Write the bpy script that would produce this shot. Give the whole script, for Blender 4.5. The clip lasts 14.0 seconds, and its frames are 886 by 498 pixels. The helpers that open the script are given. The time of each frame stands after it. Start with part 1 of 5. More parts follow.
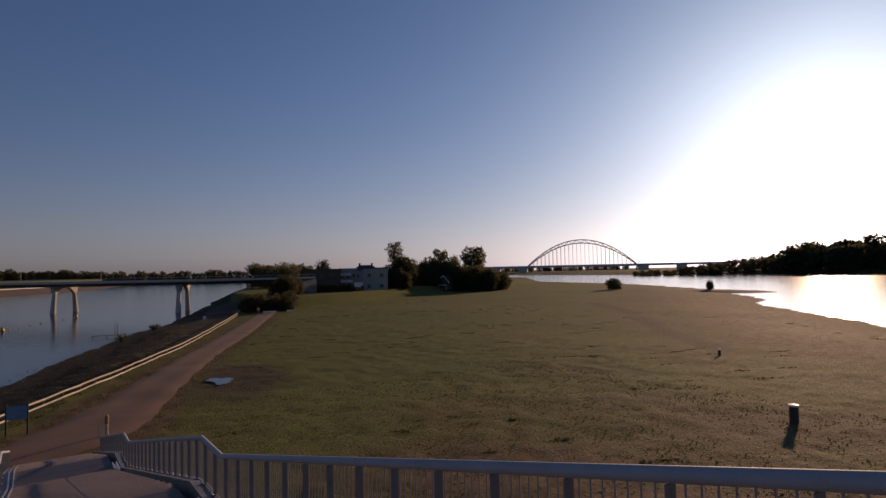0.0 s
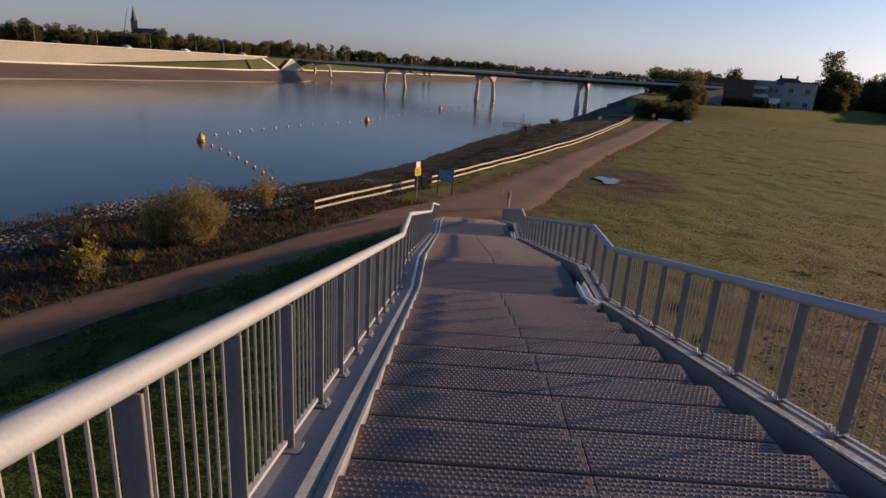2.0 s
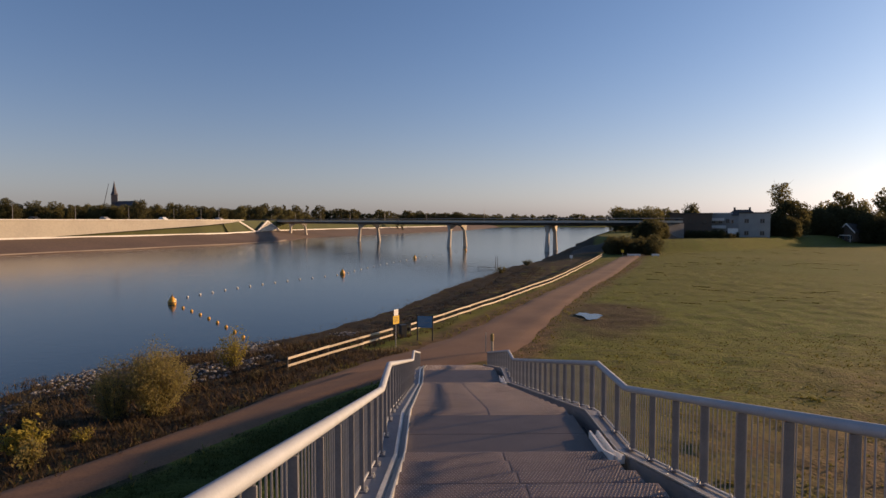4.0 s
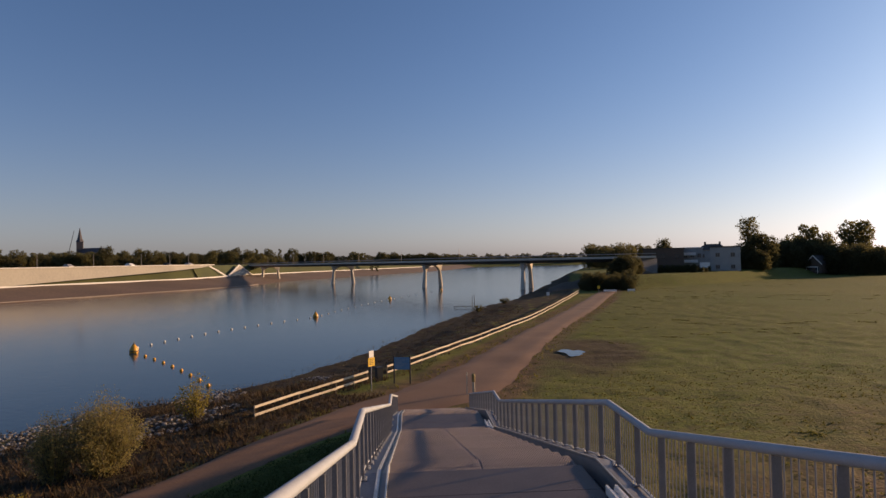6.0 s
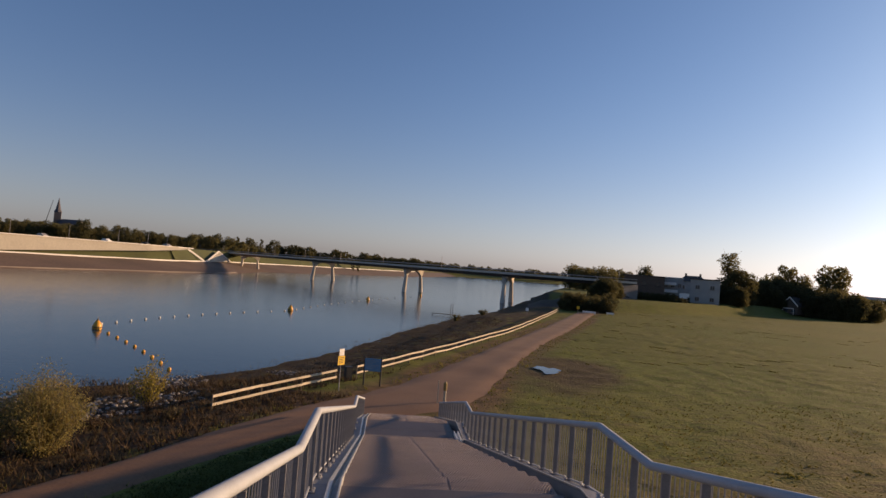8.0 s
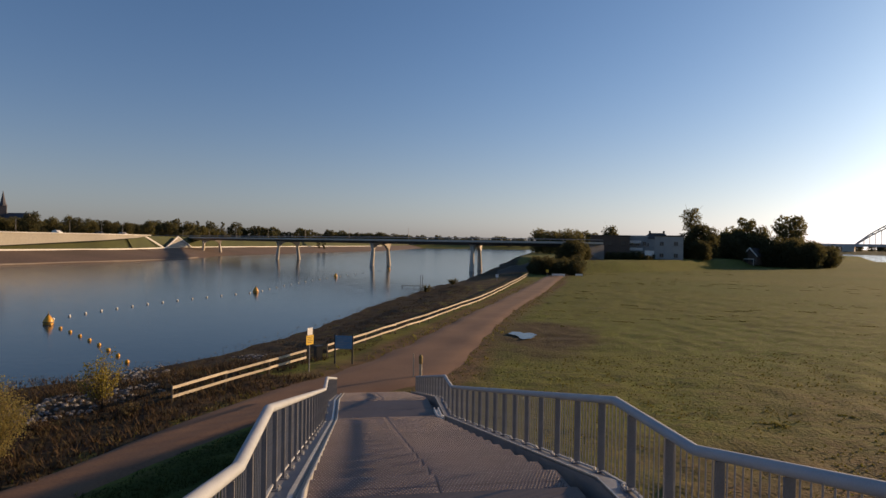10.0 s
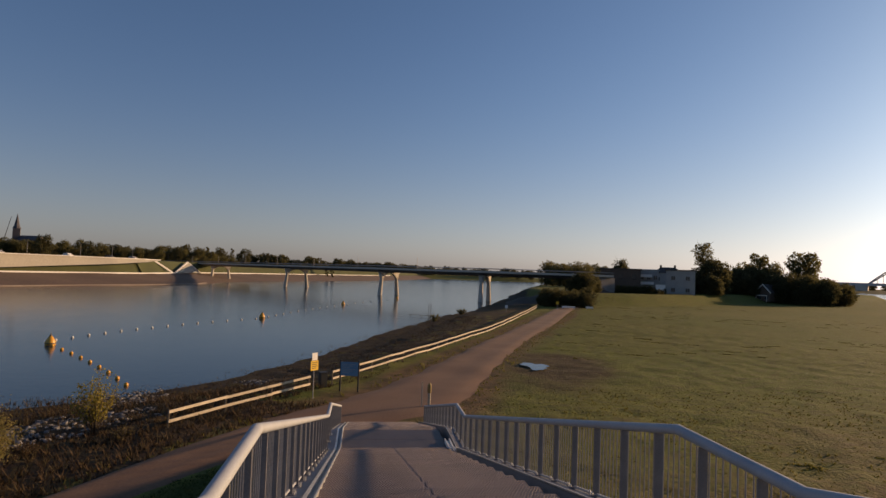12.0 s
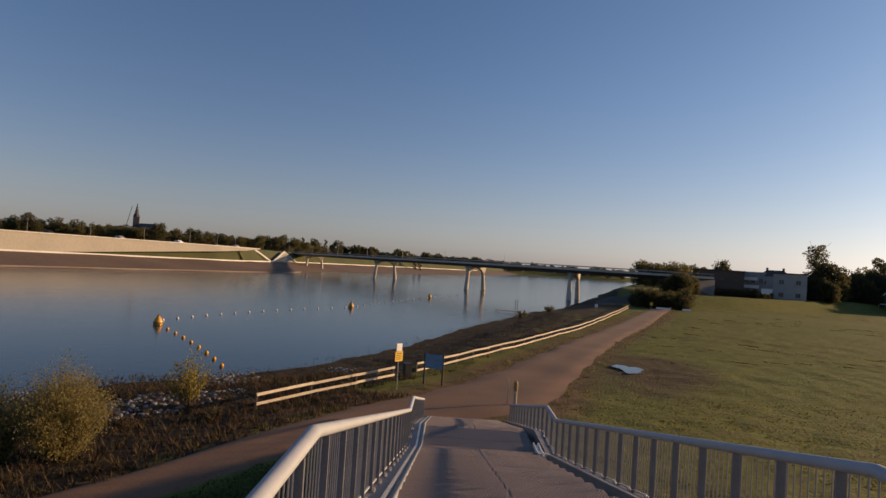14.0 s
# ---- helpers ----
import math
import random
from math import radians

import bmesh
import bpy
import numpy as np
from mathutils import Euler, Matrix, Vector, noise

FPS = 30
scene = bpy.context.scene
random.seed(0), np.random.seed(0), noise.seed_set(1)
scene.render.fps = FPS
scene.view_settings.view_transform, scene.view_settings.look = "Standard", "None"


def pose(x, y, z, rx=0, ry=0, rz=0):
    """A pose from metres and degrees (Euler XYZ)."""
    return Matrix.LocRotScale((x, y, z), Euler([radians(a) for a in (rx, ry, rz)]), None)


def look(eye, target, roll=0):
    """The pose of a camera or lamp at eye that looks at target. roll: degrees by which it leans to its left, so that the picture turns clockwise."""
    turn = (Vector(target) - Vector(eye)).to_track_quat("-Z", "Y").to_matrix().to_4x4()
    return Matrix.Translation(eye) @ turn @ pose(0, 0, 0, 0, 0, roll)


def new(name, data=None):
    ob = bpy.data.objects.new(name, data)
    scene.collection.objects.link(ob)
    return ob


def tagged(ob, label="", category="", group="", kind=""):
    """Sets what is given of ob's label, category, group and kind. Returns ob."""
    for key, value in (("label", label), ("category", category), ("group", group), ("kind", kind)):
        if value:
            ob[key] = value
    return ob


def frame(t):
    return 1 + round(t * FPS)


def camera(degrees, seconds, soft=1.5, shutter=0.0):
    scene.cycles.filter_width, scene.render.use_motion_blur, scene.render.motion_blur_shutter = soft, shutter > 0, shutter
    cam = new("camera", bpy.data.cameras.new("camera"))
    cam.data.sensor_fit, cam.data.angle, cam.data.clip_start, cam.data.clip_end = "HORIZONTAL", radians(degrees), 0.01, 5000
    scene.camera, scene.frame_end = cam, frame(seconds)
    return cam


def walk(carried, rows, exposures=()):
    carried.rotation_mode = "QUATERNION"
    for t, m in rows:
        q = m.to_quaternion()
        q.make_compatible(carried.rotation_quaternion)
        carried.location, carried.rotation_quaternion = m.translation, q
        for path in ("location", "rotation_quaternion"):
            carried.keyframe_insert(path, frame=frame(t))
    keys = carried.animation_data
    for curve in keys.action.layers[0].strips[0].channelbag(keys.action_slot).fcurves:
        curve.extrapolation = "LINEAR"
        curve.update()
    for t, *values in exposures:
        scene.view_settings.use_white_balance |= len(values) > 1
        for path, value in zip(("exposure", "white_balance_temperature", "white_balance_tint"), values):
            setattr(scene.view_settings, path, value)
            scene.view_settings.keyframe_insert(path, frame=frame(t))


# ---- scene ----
# camera ------------------------------------------------------------------
cam = camera(73.7, 14.0)
# seconds, place, heading to the left, pitch, roll
ROWS = [
    (0, -1.156, -14.953, 10.032, -34.83, 2.15, -1.24),
    (0.5, -1.108, -14.523, 9.943, -19.78, 1.82, -1.30),
    (1, -1.179, -14.078, 9.702, -11.43, 3.37, 1.69),
    (1.5, -1.155, -13.710, 9.54, -3.93, -5.19, 4.37),
    (2, -1.128, -13.453, 9.54, 0.82, -17.02, 3.57),
    (2.5, -1.163, -13.170, 9.37, 1.06, -16.65, 1.50),
    (3, -1.271, -12.766, 9.355, -2.85, -8.08, -1.37),
    (3.5, -1.239, -12.475, 9.237, -1.53, -0.56, -0.28),
    (3.7, -1.225, -12.310, 9.216, -0.66, -3.02, 0.02),
    (5.8, -1.286, -10.439, 8.760, -4.15, 1.78, -0.53),
    (6, -1.304, -10.291, 8.769, -3.34, 1.19, -1.20),
    (6.5, -1.281, -9.994, 8.764, 3.52, 2.02, -2.09),
    (7, -1.272, -9.820, 8.609, 0.44, 2.22, -0.25),
    (7.5, -1.323, -9.370, 8.533, -1.96, 1.67, 4.61),
    (7.7, -1.300, -9.200, 8.500, -3.79, 2.12, 5.36),
    (9.8, -1.126, -7.372, 8.235, -8.25, -0.74, 1.40),
    (10, -1.150, -7.151, 8.209, -8.28, -0.63, 0.91),
    (10.5, -1.220, -6.615, 8.061, -11.74, 1.78, 2.03),
    (11, -1.130, -6.460, 7.987, -8.99, 9.01, 1.24),
    (11.5, -1.163, -6.209, 7.842, -5.58, 6.97, -0.30),
    (12, -1.178, -5.915, 7.773, -7.39, 2.37, 2.02),
    (12.5, -1.052, -5.579, 7.853, -4.74, 6.70, 1.18),
    (13, -1.078, -5.365, 7.694, 0.82, 4.26, 0.72),
    (13.5, -1.119, -4.885, 7.514, -2.33, 3.94, 1.40),
    (14, -1.168, -4.587, 7.572, 1.01, 1.50, 3.71),
]


def eye_pose(x, y, z, yaw, pitch, roll):
    a, p = radians(yaw), radians(pitch)
    return look((x, y, z), (x - math.sin(a) * math.cos(p), y + math.cos(a) * math.cos(p), z + math.sin(p)), roll)


# seconds, stops, white balance
EXPOSURES = [(0, -0.67, 9700, 35), (0.5, -0.69, 9900, 35), (1, -0.29, 11000, 35), (1.5, 0.08, 9500, 28), (2, 0.33, 9400, 28), (2.5, 0.64, 9600, 27), (3, 0.63, 10500, 28), (3.5, 0.52, 11000, 28),
             (5.8, 0.33, 10600, 28), (6.5, 0.26, 10100, 28), (7.7, 0.33, 10700, 28), (9.9, 0.26, 10500, 22), (10.5, 0.23, 10800, 23), (11, 0.2, 10800, 31), (12, 0.09, 11500, 26), (13, 0.18, 11800, 26), (14, 0.23, 11400, 26)]
walk(cam, [(t, eye_pose(*row)) for t, *row in ROWS], EXPOSURES)

# light -------------------------------------------------------------------
SUN_AZ, SUN_EL = 68.5, 11.2          # degrees to the right of +y, above the horizon
world = bpy.data.worlds.new("sky")
scene.world = world
world.use_nodes = True
wn = world.node_tree.nodes
sky = wn.new("ShaderNodeTexSky")
sky.sky_type = "NISHITA"
sky.sun_disc = False
sky.sun_elevation = radians(SUN_EL)
sky.sun_rotation = radians(SUN_AZ)
sky.air_density, sky.dust_density, sky.ozone_density = 0.80, 0.9, 6.0
wl_ = world.node_tree.links
# a clear blue above, and morning haze that greys the sky towards the horizon
clear = wn.new("ShaderNodeMix")
clear.data_type, clear.blend_type = "RGBA", "MULTIPLY"
clear.inputs["Factor"].default_value, clear.inputs["B"].default_value = 1.0, (0.72, 1.0, 1.05, 1)
wl_.new(sky.outputs[0], clear.inputs["A"])
grey, haze, up, sep = wn.new("ShaderNodeRGBToBW"), wn.new("ShaderNodeMix"), wn.new("ShaderNodeTexCoord"), wn.new("ShaderNodeSeparateXYZ")
haze.data_type, haze.blend_type = "RGBA", "MULTIPLY"
haze.inputs["Factor"].default_value, haze.inputs["B"].default_value = 1.0, (0.82, 0.95, 1.27, 1)
wl_.new(sky.outputs[0], grey.inputs[0]), wl_.new(grey.outputs[0], haze.inputs["A"]), wl_.new(up.outputs["Generated"], sep.inputs[0])
fall, power, share = wn.new("ShaderNodeMath"), wn.new("ShaderNodeMath"), wn.new("ShaderNodeMath")
fall.operation, power.operation, share.operation = "MULTIPLY", "EXPONENT", "MULTIPLY"
fall.inputs[1].default_value, share.inputs[1].default_value, share.use_clamp = -7.0, 0.85, True
wl_.new(sep.outputs["Z"], fall.inputs[0]), wl_.new(fall.outputs[0], power.inputs[0]), wl_.new(power.outputs[0], share.inputs[0])
sky_mix = wn.new("ShaderNodeMix")
sky_mix.data_type = "RGBA"
wl_.new(share.outputs[0], sky_mix.inputs["Factor"]), wl_.new(clear.outputs["Result"], sky_mix.inputs["A"]), wl_.new(haze.outputs["Result"], sky_mix.inputs["B"])
wl_.new(sky_mix.outputs["Result"], wn["Background"].inputs[0])
wn["Background"].inputs[1].default_value = 0.15
sun = new("sun", bpy.data.lights.new("sun", "SUN"))
sun.data.energy, sun.data.angle, sun.data.color = 4.4, radians(1.6), (1.0, 0.86, 0.66)
e, a = radians(SUN_EL), radians(SUN_AZ)
sun.matrix_world = look((80 * math.sin(a), 80 * math.cos(a), 60), (80 * math.sin(a) - math.sin(a) * math.cos(e), 80 * math.cos(a) - math.cos(a) * math.cos(e), 60 - math.sin(e)))

# materials ---------------------------------------------------------------


def mat(name, base, rough=0.6, metal=0.0, second=None, scale=2.0, fine=30.0, bump=0.3, amount=0.5, coords="Object", spread=0.0, dist=0.02):
    """A surface with variation at two scales, fine relief and, where asked, a little change from piece to piece."""
    m = bpy.data.materials.new(name)
    m.use_nodes = True
    n, ln = m.node_tree.nodes, m.node_tree.links
    b = n["Principled BSDF"]
    b.inputs["Roughness"].default_value, b.inputs["Metallic"].default_value = rough, metal
    second = second or tuple(c * 0.6 for c in base)
    tc = n.new("ShaderNodeTexCoord")
    big, small = n.new("ShaderNodeTexNoise"), n.new("ShaderNodeTexNoise")
    big.inputs["Scale"].default_value, big.inputs["Detail"].default_value = scale, 5
    small.inputs["Scale"].default_value, small.inputs["Detail"].default_value = fine, 4
    src = tc.outputs[coords]
    ln.new(src, big.inputs["Vector"]), ln.new(src, small.inputs["Vector"])
    add = n.new("ShaderNodeMath")
    add.operation = "ADD"
    ln.new(big.outputs[0], add.inputs[0]), ln.new(small.outputs[0], add.inputs[1])
    ramp = n.new("ShaderNodeMapRange")
    ramp.inputs["From Min"].default_value, ramp.inputs["From Max"].default_value = 0.75, 1.25
    ramp.inputs["To Max"].default_value = amount * 2 if amount < 0.5 else 1.0
    ln.new(add.outputs[0], ramp.inputs["Value"])
    mix = n.new("ShaderNodeMix")
    mix.data_type = "RGBA"
    mix.inputs["A"].default_value, mix.inputs["B"].default_value = (*base, 1), (*second, 1)
    ln.new(ramp.outputs[0], mix.inputs["Factor"])
    col = mix.outputs["Result"]
    if spread:
        info, hsv, mr = n.new("ShaderNodeObjectInfo"), n.new("ShaderNodeHueSaturation"), n.new("ShaderNodeMapRange")
        mr.inputs["To Min"].default_value, mr.inputs["To Max"].default_value = 1 - spread, 1 + spread
        ln.new(info.outputs["Random"], mr.inputs["Value"])
        ln.new(mr.outputs[0], hsv.inputs["Value"]), ln.new(col, hsv.inputs["Color"])
        col = hsv.outputs["Color"]
    ln.new(col, b.inputs["Base Color"])
    bp = n.new("ShaderNodeBump")
    bp.inputs["Strength"].default_value, bp.inputs["Distance"].default_value = bump, dist
    ln.new(small.outputs[0], bp.inputs["Height"]), ln.new(bp.outputs[0], b.inputs["Normal"])
    return m


def island_mat(name, base, second, rough=0.8, through_light=0.0):
    """Leaves, stems and stones: each piece takes a tone between two."""
    m = bpy.data.materials.new(name)
    m.use_nodes = True
    n, ln = m.node_tree.nodes, m.node_tree.links
    b = n["Principled BSDF"]
    b.inputs["Roughness"].default_value = rough
    b.inputs["Specular IOR Level"].default_value = 0.2
    geo, mix = n.new("ShaderNodeNewGeometry"), n.new("ShaderNodeMix")
    mix.data_type = "RGBA"
    mix.inputs["A"].default_value, mix.inputs["B"].default_value = (*base, 1), (*second, 1)
    ln.new(geo.outputs["Random Per Island"], mix.inputs["Factor"])
    ln.new(mix.outputs["Result"], b.inputs["Base Color"])
    if through_light:
        tr, ms = n.new("ShaderNodeBsdfTranslucent"), n.new("ShaderNodeMixShader")
        ms.inputs[0].default_value = through_light
        ln.new(mix.outputs["Result"], tr.inputs["Color"])
        ln.new(b.outputs[0], ms.inputs[1]), ln.new(tr.outputs[0], ms.inputs[2])
        ln.new(ms.outputs[0], n["Material Output"].inputs["Surface"])
    return m


def tread_mat():
    """Dark steel plank with rows of raised anti-slip dots."""
    m = mat("tread_steel", (0.205, 0.150, 0.136), 0.5, 0.3, (0.140, 0.103, 0.095), 1.3, 20, 0.1, spread=0.12)
    return m


def water_mat(name, base, strength, scale):
    m = bpy.data.materials.new(name)
    m.use_nodes = True
    n, ln = m.node_tree.nodes, m.node_tree.links
    b = n["Principled BSDF"]
    b.inputs["Base Color"].default_value = (*base, 1)
    b.inputs["Roughness"].default_value, b.inputs["IOR"].default_value = 0.14, 1.33
    tc, a1, a2, add = n.new("ShaderNodeTexCoord"), n.new("ShaderNodeTexNoise"), n.new("ShaderNodeTexNoise"), n.new("ShaderNodeMath")
    a1.inputs["Scale"].default_value, a2.inputs["Scale"].default_value = scale, scale * 0.12
    a1.inputs["Detail"].default_value, a2.inputs["Detail"].default_value = 3, 3
    ln.new(tc.outputs["Object"], a1.inputs["Vector"]), ln.new(tc.outputs["Object"], a2.inputs["Vector"])
    ln.new(a1.outputs[0], add.inputs[0]), ln.new(a2.outputs[0], add.inputs[1])
    bp = n.new("ShaderNodeBump")
    bp.inputs["Strength"].default_value, bp.inputs["Distance"].default_value = strength, 0.25
    ln.new(add.outputs[0], bp.inputs["Height"]), ln.new(bp.outputs[0], b.inputs["Normal"])
    return m


def ground_mat():
    """Meadow, with weedy soil on the banks by the mesh's own zone value."""
    m = bpy.data.materials.new("meadow")
    m.use_nodes = True
    n, ln = m.node_tree.nodes, m.node_tree.links
    b = n["Principled BSDF"]
    b.inputs["Roughness"].default_value, b.inputs["Specular IOR Level"].default_value = 0.9, 0.1
    tc = n.new("ShaderNodeTexCoord")

    def noise_node(scale, detail=5, stretch=None):
        t = n.new("ShaderNodeTexNoise")
        t.inputs["Scale"].default_value, t.inputs["Detail"].default_value = scale, detail
        if stretch:
            mp = n.new("ShaderNodeMapping")
            mp.inputs["Rotation"].default_value = (0, 0, radians(stretch[0]))
            mp.inputs["Scale"].default_value = (1, stretch[1], 1)
            ln.new(tc.outputs["Object"], mp.inputs["Vector"]), ln.new(mp.outputs[0], t.inputs["Vector"])
        else:
            ln.new(tc.outputs["Object"], t.inputs["Vector"])
        return t.outputs[0]

    def ranged(v, lo, hi):
        r = n.new("ShaderNodeMapRange")
        r.inputs["From Min"].default_value, r.inputs["From Max"].default_value = lo, hi
        ln.new(v, r.inputs["Value"])
        return r.outputs[0]

    def blend(f, a, b2):
        x = n.new("ShaderNodeMix")
        x.data_type = "RGBA"
        ln.new(f, x.inputs["Factor"])
        for key, v in (("A", a), ("B", b2)):
            if isinstance(v, tuple):
                x.inputs[key].default_value = (*v, 1)
            else:
                ln.new(v, x.inputs[key])
        return x.outputs["Result"]

    patch, fine, tuft = noise_node(0.035, 7), noise_node(6.0), noise_node(0.8, 6, (35, 3.0))
    grass = blend(ranged(patch, 0.35, 0.65), (0.118, 0.150, 0.030), (0.185, 0.172, 0.046))
    grass = blend(ranged(fine, 0.35, 0.7), grass, (0.118, 0.122, 0.027))
    grass = blend(ranged(tuft, 0.46, 0.62), grass, (0.122, 0.112, 0.036))
    soil = blend(ranged(noise_node(1.2), 0.4, 0.6), (0.044, 0.031, 0.023), (0.068, 0.052, 0.030))
    at = n.new("ShaderNodeAttribute")
    at.attribute_name = "zone"
    bare = n.new("ShaderNodeAttribute")
    bare.attribute_name = "bare"
    add = n.new("ShaderNodeMath")
    add.operation = "ADD"
    ln.new(at.outputs["Fac"], add.inputs[0]), ln.new(ranged(noise_node(0.5), 0.3, 0.7), add.inputs[1])
    out = blend(ranged(add.outputs[0], 0.8, 1.2), grass, soil)
    lush_shade = n.new("ShaderNodeAttribute")
    lush_shade.attribute_name = "lush_shade"
    out = blend(lush_shade.outputs["Fac"], out, blend(ranged(fine, 0.3, 0.7), (0.036, 0.062, 0.013), (0.055, 0.078, 0.020)))
    out = blend(bare.outputs["Fac"], out, blend(ranged(noise_node(0.9), 0.35, 0.65), (0.180, 0.100, 0.056), (0.090, 0.058, 0.033)))
    damp = n.new("ShaderNodeAttribute")
    damp.attribute_name = "damp"
    out = blend(damp.outputs["Fac"], out, blend(ranged(noise_node(1.6), 0.35, 0.65), (0.075, 0.050, 0.030), (0.105, 0.080, 0.036)))
    ln.new(out, b.inputs["Base Color"])
    bp = n.new("ShaderNodeBump")
    bp.inputs["Strength"].default_value, bp.inputs["Distance"].default_value = 0.5, 0.25
    mixh = n.new("ShaderNodeMath")
    mixh.operation = "ADD"
    ln.new(fine, mixh.inputs[0]), ln.new(tuft, mixh.inputs[1])
    ln.new(mixh.outputs[0], bp.inputs["Height"]), ln.new(bp.outputs[0], b.inputs["Normal"])
    return m


M_GROUND = ground_mat()
M_WATER = water_mat("river_water", (0.010, 0.028, 0.045), 0.06, 1.4)
M_PUDDLE = water_mat("puddle_water", (0.05, 0.045, 0.04), 0.02, 1.0)
M_PATH = mat("red_gravel", (0.195, 0.100, 0.058), 0.9, 0, (0.145, 0.070, 0.041), 0.35, 9, 0.5)
M_TREAD = tread_mat()
# stud tops: worn steel, lightened further to paint in the sun's gleam
M_STUD = mat("worn_gleam_stud", (0.68, 0.60, 0.57), 0.28, 0.6, (0.48, 0.41, 0.39), 2, 20, 0.05)
M_STEEL = mat("painted_steel", (0.34, 0.325, 0.32), 0.5, 0.2, (0.26, 0.25, 0.25), 3, 60, 0.05)
M_POST = mat("post_steel", (0.22, 0.215, 0.22), 0.55, 0.2, (0.17, 0.165, 0.17), 3, 60, 0.05)
M_RAIL = mat("rail_paint", (0.365, 0.385, 0.405), 0.65, 0.0, (0.31, 0.325, 0.34), 4, 80, 0.04)
M_STRING = mat("stringer_steel", (0.27, 0.27, 0.29), 0.5, 0.3, (0.19, 0.19, 0.205), 1.5, 40, 0.05)
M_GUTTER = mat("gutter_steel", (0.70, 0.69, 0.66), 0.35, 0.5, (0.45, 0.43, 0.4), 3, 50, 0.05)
M_WOOD = mat("weathered_wood", (0.52, 0.43, 0.32), 0.8, 0, (0.36, 0.29, 0.21), 1.5, 25, 0.4, spread=0.15)
M_BROWNPOST = mat("brown_post", (0.17, 0.125, 0.085), 0.85, 0, (0.10, 0.075, 0.05), 2, 25, 0.4, spread=0.15)
M_DARKWOOD = mat("dark_post", (0.08, 0.065, 0.05), 0.85, 0, None, 2, 25, 0.4)
M_CONC = mat("pale_concrete", (0.335, 0.305, 0.25), 0.85, 0, (0.275, 0.25, 0.21), 0.08, 1.5, 0.2)
M_CONC2 = mat("pier_concrete", (0.54, 0.47, 0.39), 0.85, 0, (0.44, 0.385, 0.33), 0.3, 3, 0.2)
M_DECK = mat("deck_concrete", (0.20, 0.19, 0.19), 0.8, 0, (0.13, 0.125, 0.125), 0.2, 2, 0.2)
M_TOE = mat("toe_kerb", (0.23, 0.185, 0.155), 0.9, 0, (0.17, 0.135, 0.115), 0.3, 3, 0.3)
M_BANK = mat("brown_bank", (0.140, 0.085, 0.060), 0.95, 0, (0.095, 0.060, 0.044), 0.06, 1.2, 0.5)
M_SLOPE = mat("shade_dark_slope", (0.040, 0.030, 0.026), 0.95, 0, (0.065, 0.050, 0.032), 0.12, 1.6, 0.6)
M_DIKE = mat("dike_grass", (0.078, 0.086, 0.024), 0.95, 0, (0.052, 0.058, 0.019), 0.1, 2, 0.5)
M_YELLOW = mat("yellow_sign", (0.80, 0.46, 0.03), 0.5, 0, (0.7, 0.4, 0.03), 6, 40, 0.02)
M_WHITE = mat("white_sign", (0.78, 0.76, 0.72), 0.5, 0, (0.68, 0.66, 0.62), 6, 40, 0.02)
M_OCHRE = mat("ochre_cap", (0.30, 0.20, 0.06), 0.7, 0, (0.2, 0.13, 0.05), 5, 30, 0.1)
M_BLUE = mat("blue_board", (0.045, 0.19, 0.32), 0.4, 0, (0.07, 0.25, 0.38), 5, 40, 0.02)
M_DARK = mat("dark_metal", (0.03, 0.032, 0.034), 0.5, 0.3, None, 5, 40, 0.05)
M_BUOY = mat("buoy_orange", (0.72, 0.33, 0.03), 0.4, 0, (0.55, 0.24, 0.03), 3, 20, 0.03)
M_BUOYTOP = mat("buoy_band", (0.16, 0.09, 0.03), 0.5, 0, None, 3, 20, 0.03)
M_BARK = mat("bark", (0.085, 0.065, 0.05), 0.9, 0, (0.05, 0.04, 0.03), 2, 20, 0.6)
M_LEAF = island_mat("autumn_leaf", (0.11, 0.105, 0.042), (0.18, 0.155, 0.07), 0.7, 0.6)
M_LEAF2 = island_mat("dark_leaf", (0.075, 0.075, 0.034), (0.125, 0.11, 0.052), 0.7, 0.6)
M_WILLOW = island_mat("willow_leaf", (0.22, 0.20, 0.072), (0.33, 0.245, 0.10), 0.7, 0.6)
M_YELLEAF = island_mat("yellow_leaf", (0.22, 0.19, 0.04), (0.30, 0.22, 0.05), 0.7, 0.4)
M_WEED = island_mat("dry_weed", (0.034, 0.023, 0.016), (0.115, 0.072, 0.040), 0.9, 0.2)
M_STRAW = island_mat("straw", (0.08, 0.062, 0.030), (0.15, 0.110, 0.052), 0.9, 0.3)
# green blades darkened to paint in the shade beside the stairs
M_LAWN = island_mat("shaded_lawn_blade", (0.028, 0.048, 0.012), (0.05, 0.070, 0.020), 0.9, 0.35)
M_TUFT = island_mat("grass_tuft", (0.15, 0.145, 0.035), (0.24, 0.20, 0.065), 0.9, 0.5)
M_STONE = island_mat("riprap", (0.045, 0.041, 0.038), (0.27, 0.255, 0.24), 0.85)
M_BRICKW = mat("dark_brick", (0.14, 0.085, 0.06), 0.85, 0, (0.09, 0.06, 0.045), 0.5, 5, 0.3)
M_PLASTER = mat("grey_plaster", (0.36, 0.35, 0.33), 0.85, 0, (0.27, 0.26, 0.25), 0.5, 5, 0.15)
M_ROOF = mat("roof_tile", (0.075, 0.055, 0.048), 0.75, 0, (0.045, 0.036, 0.033), 0.6, 5, 0.3)
M_PALE = mat("pale_render", (0.62, 0.60, 0.56), 0.7, 0, (0.5, 0.48, 0.45), 0.5, 5, 0.1)
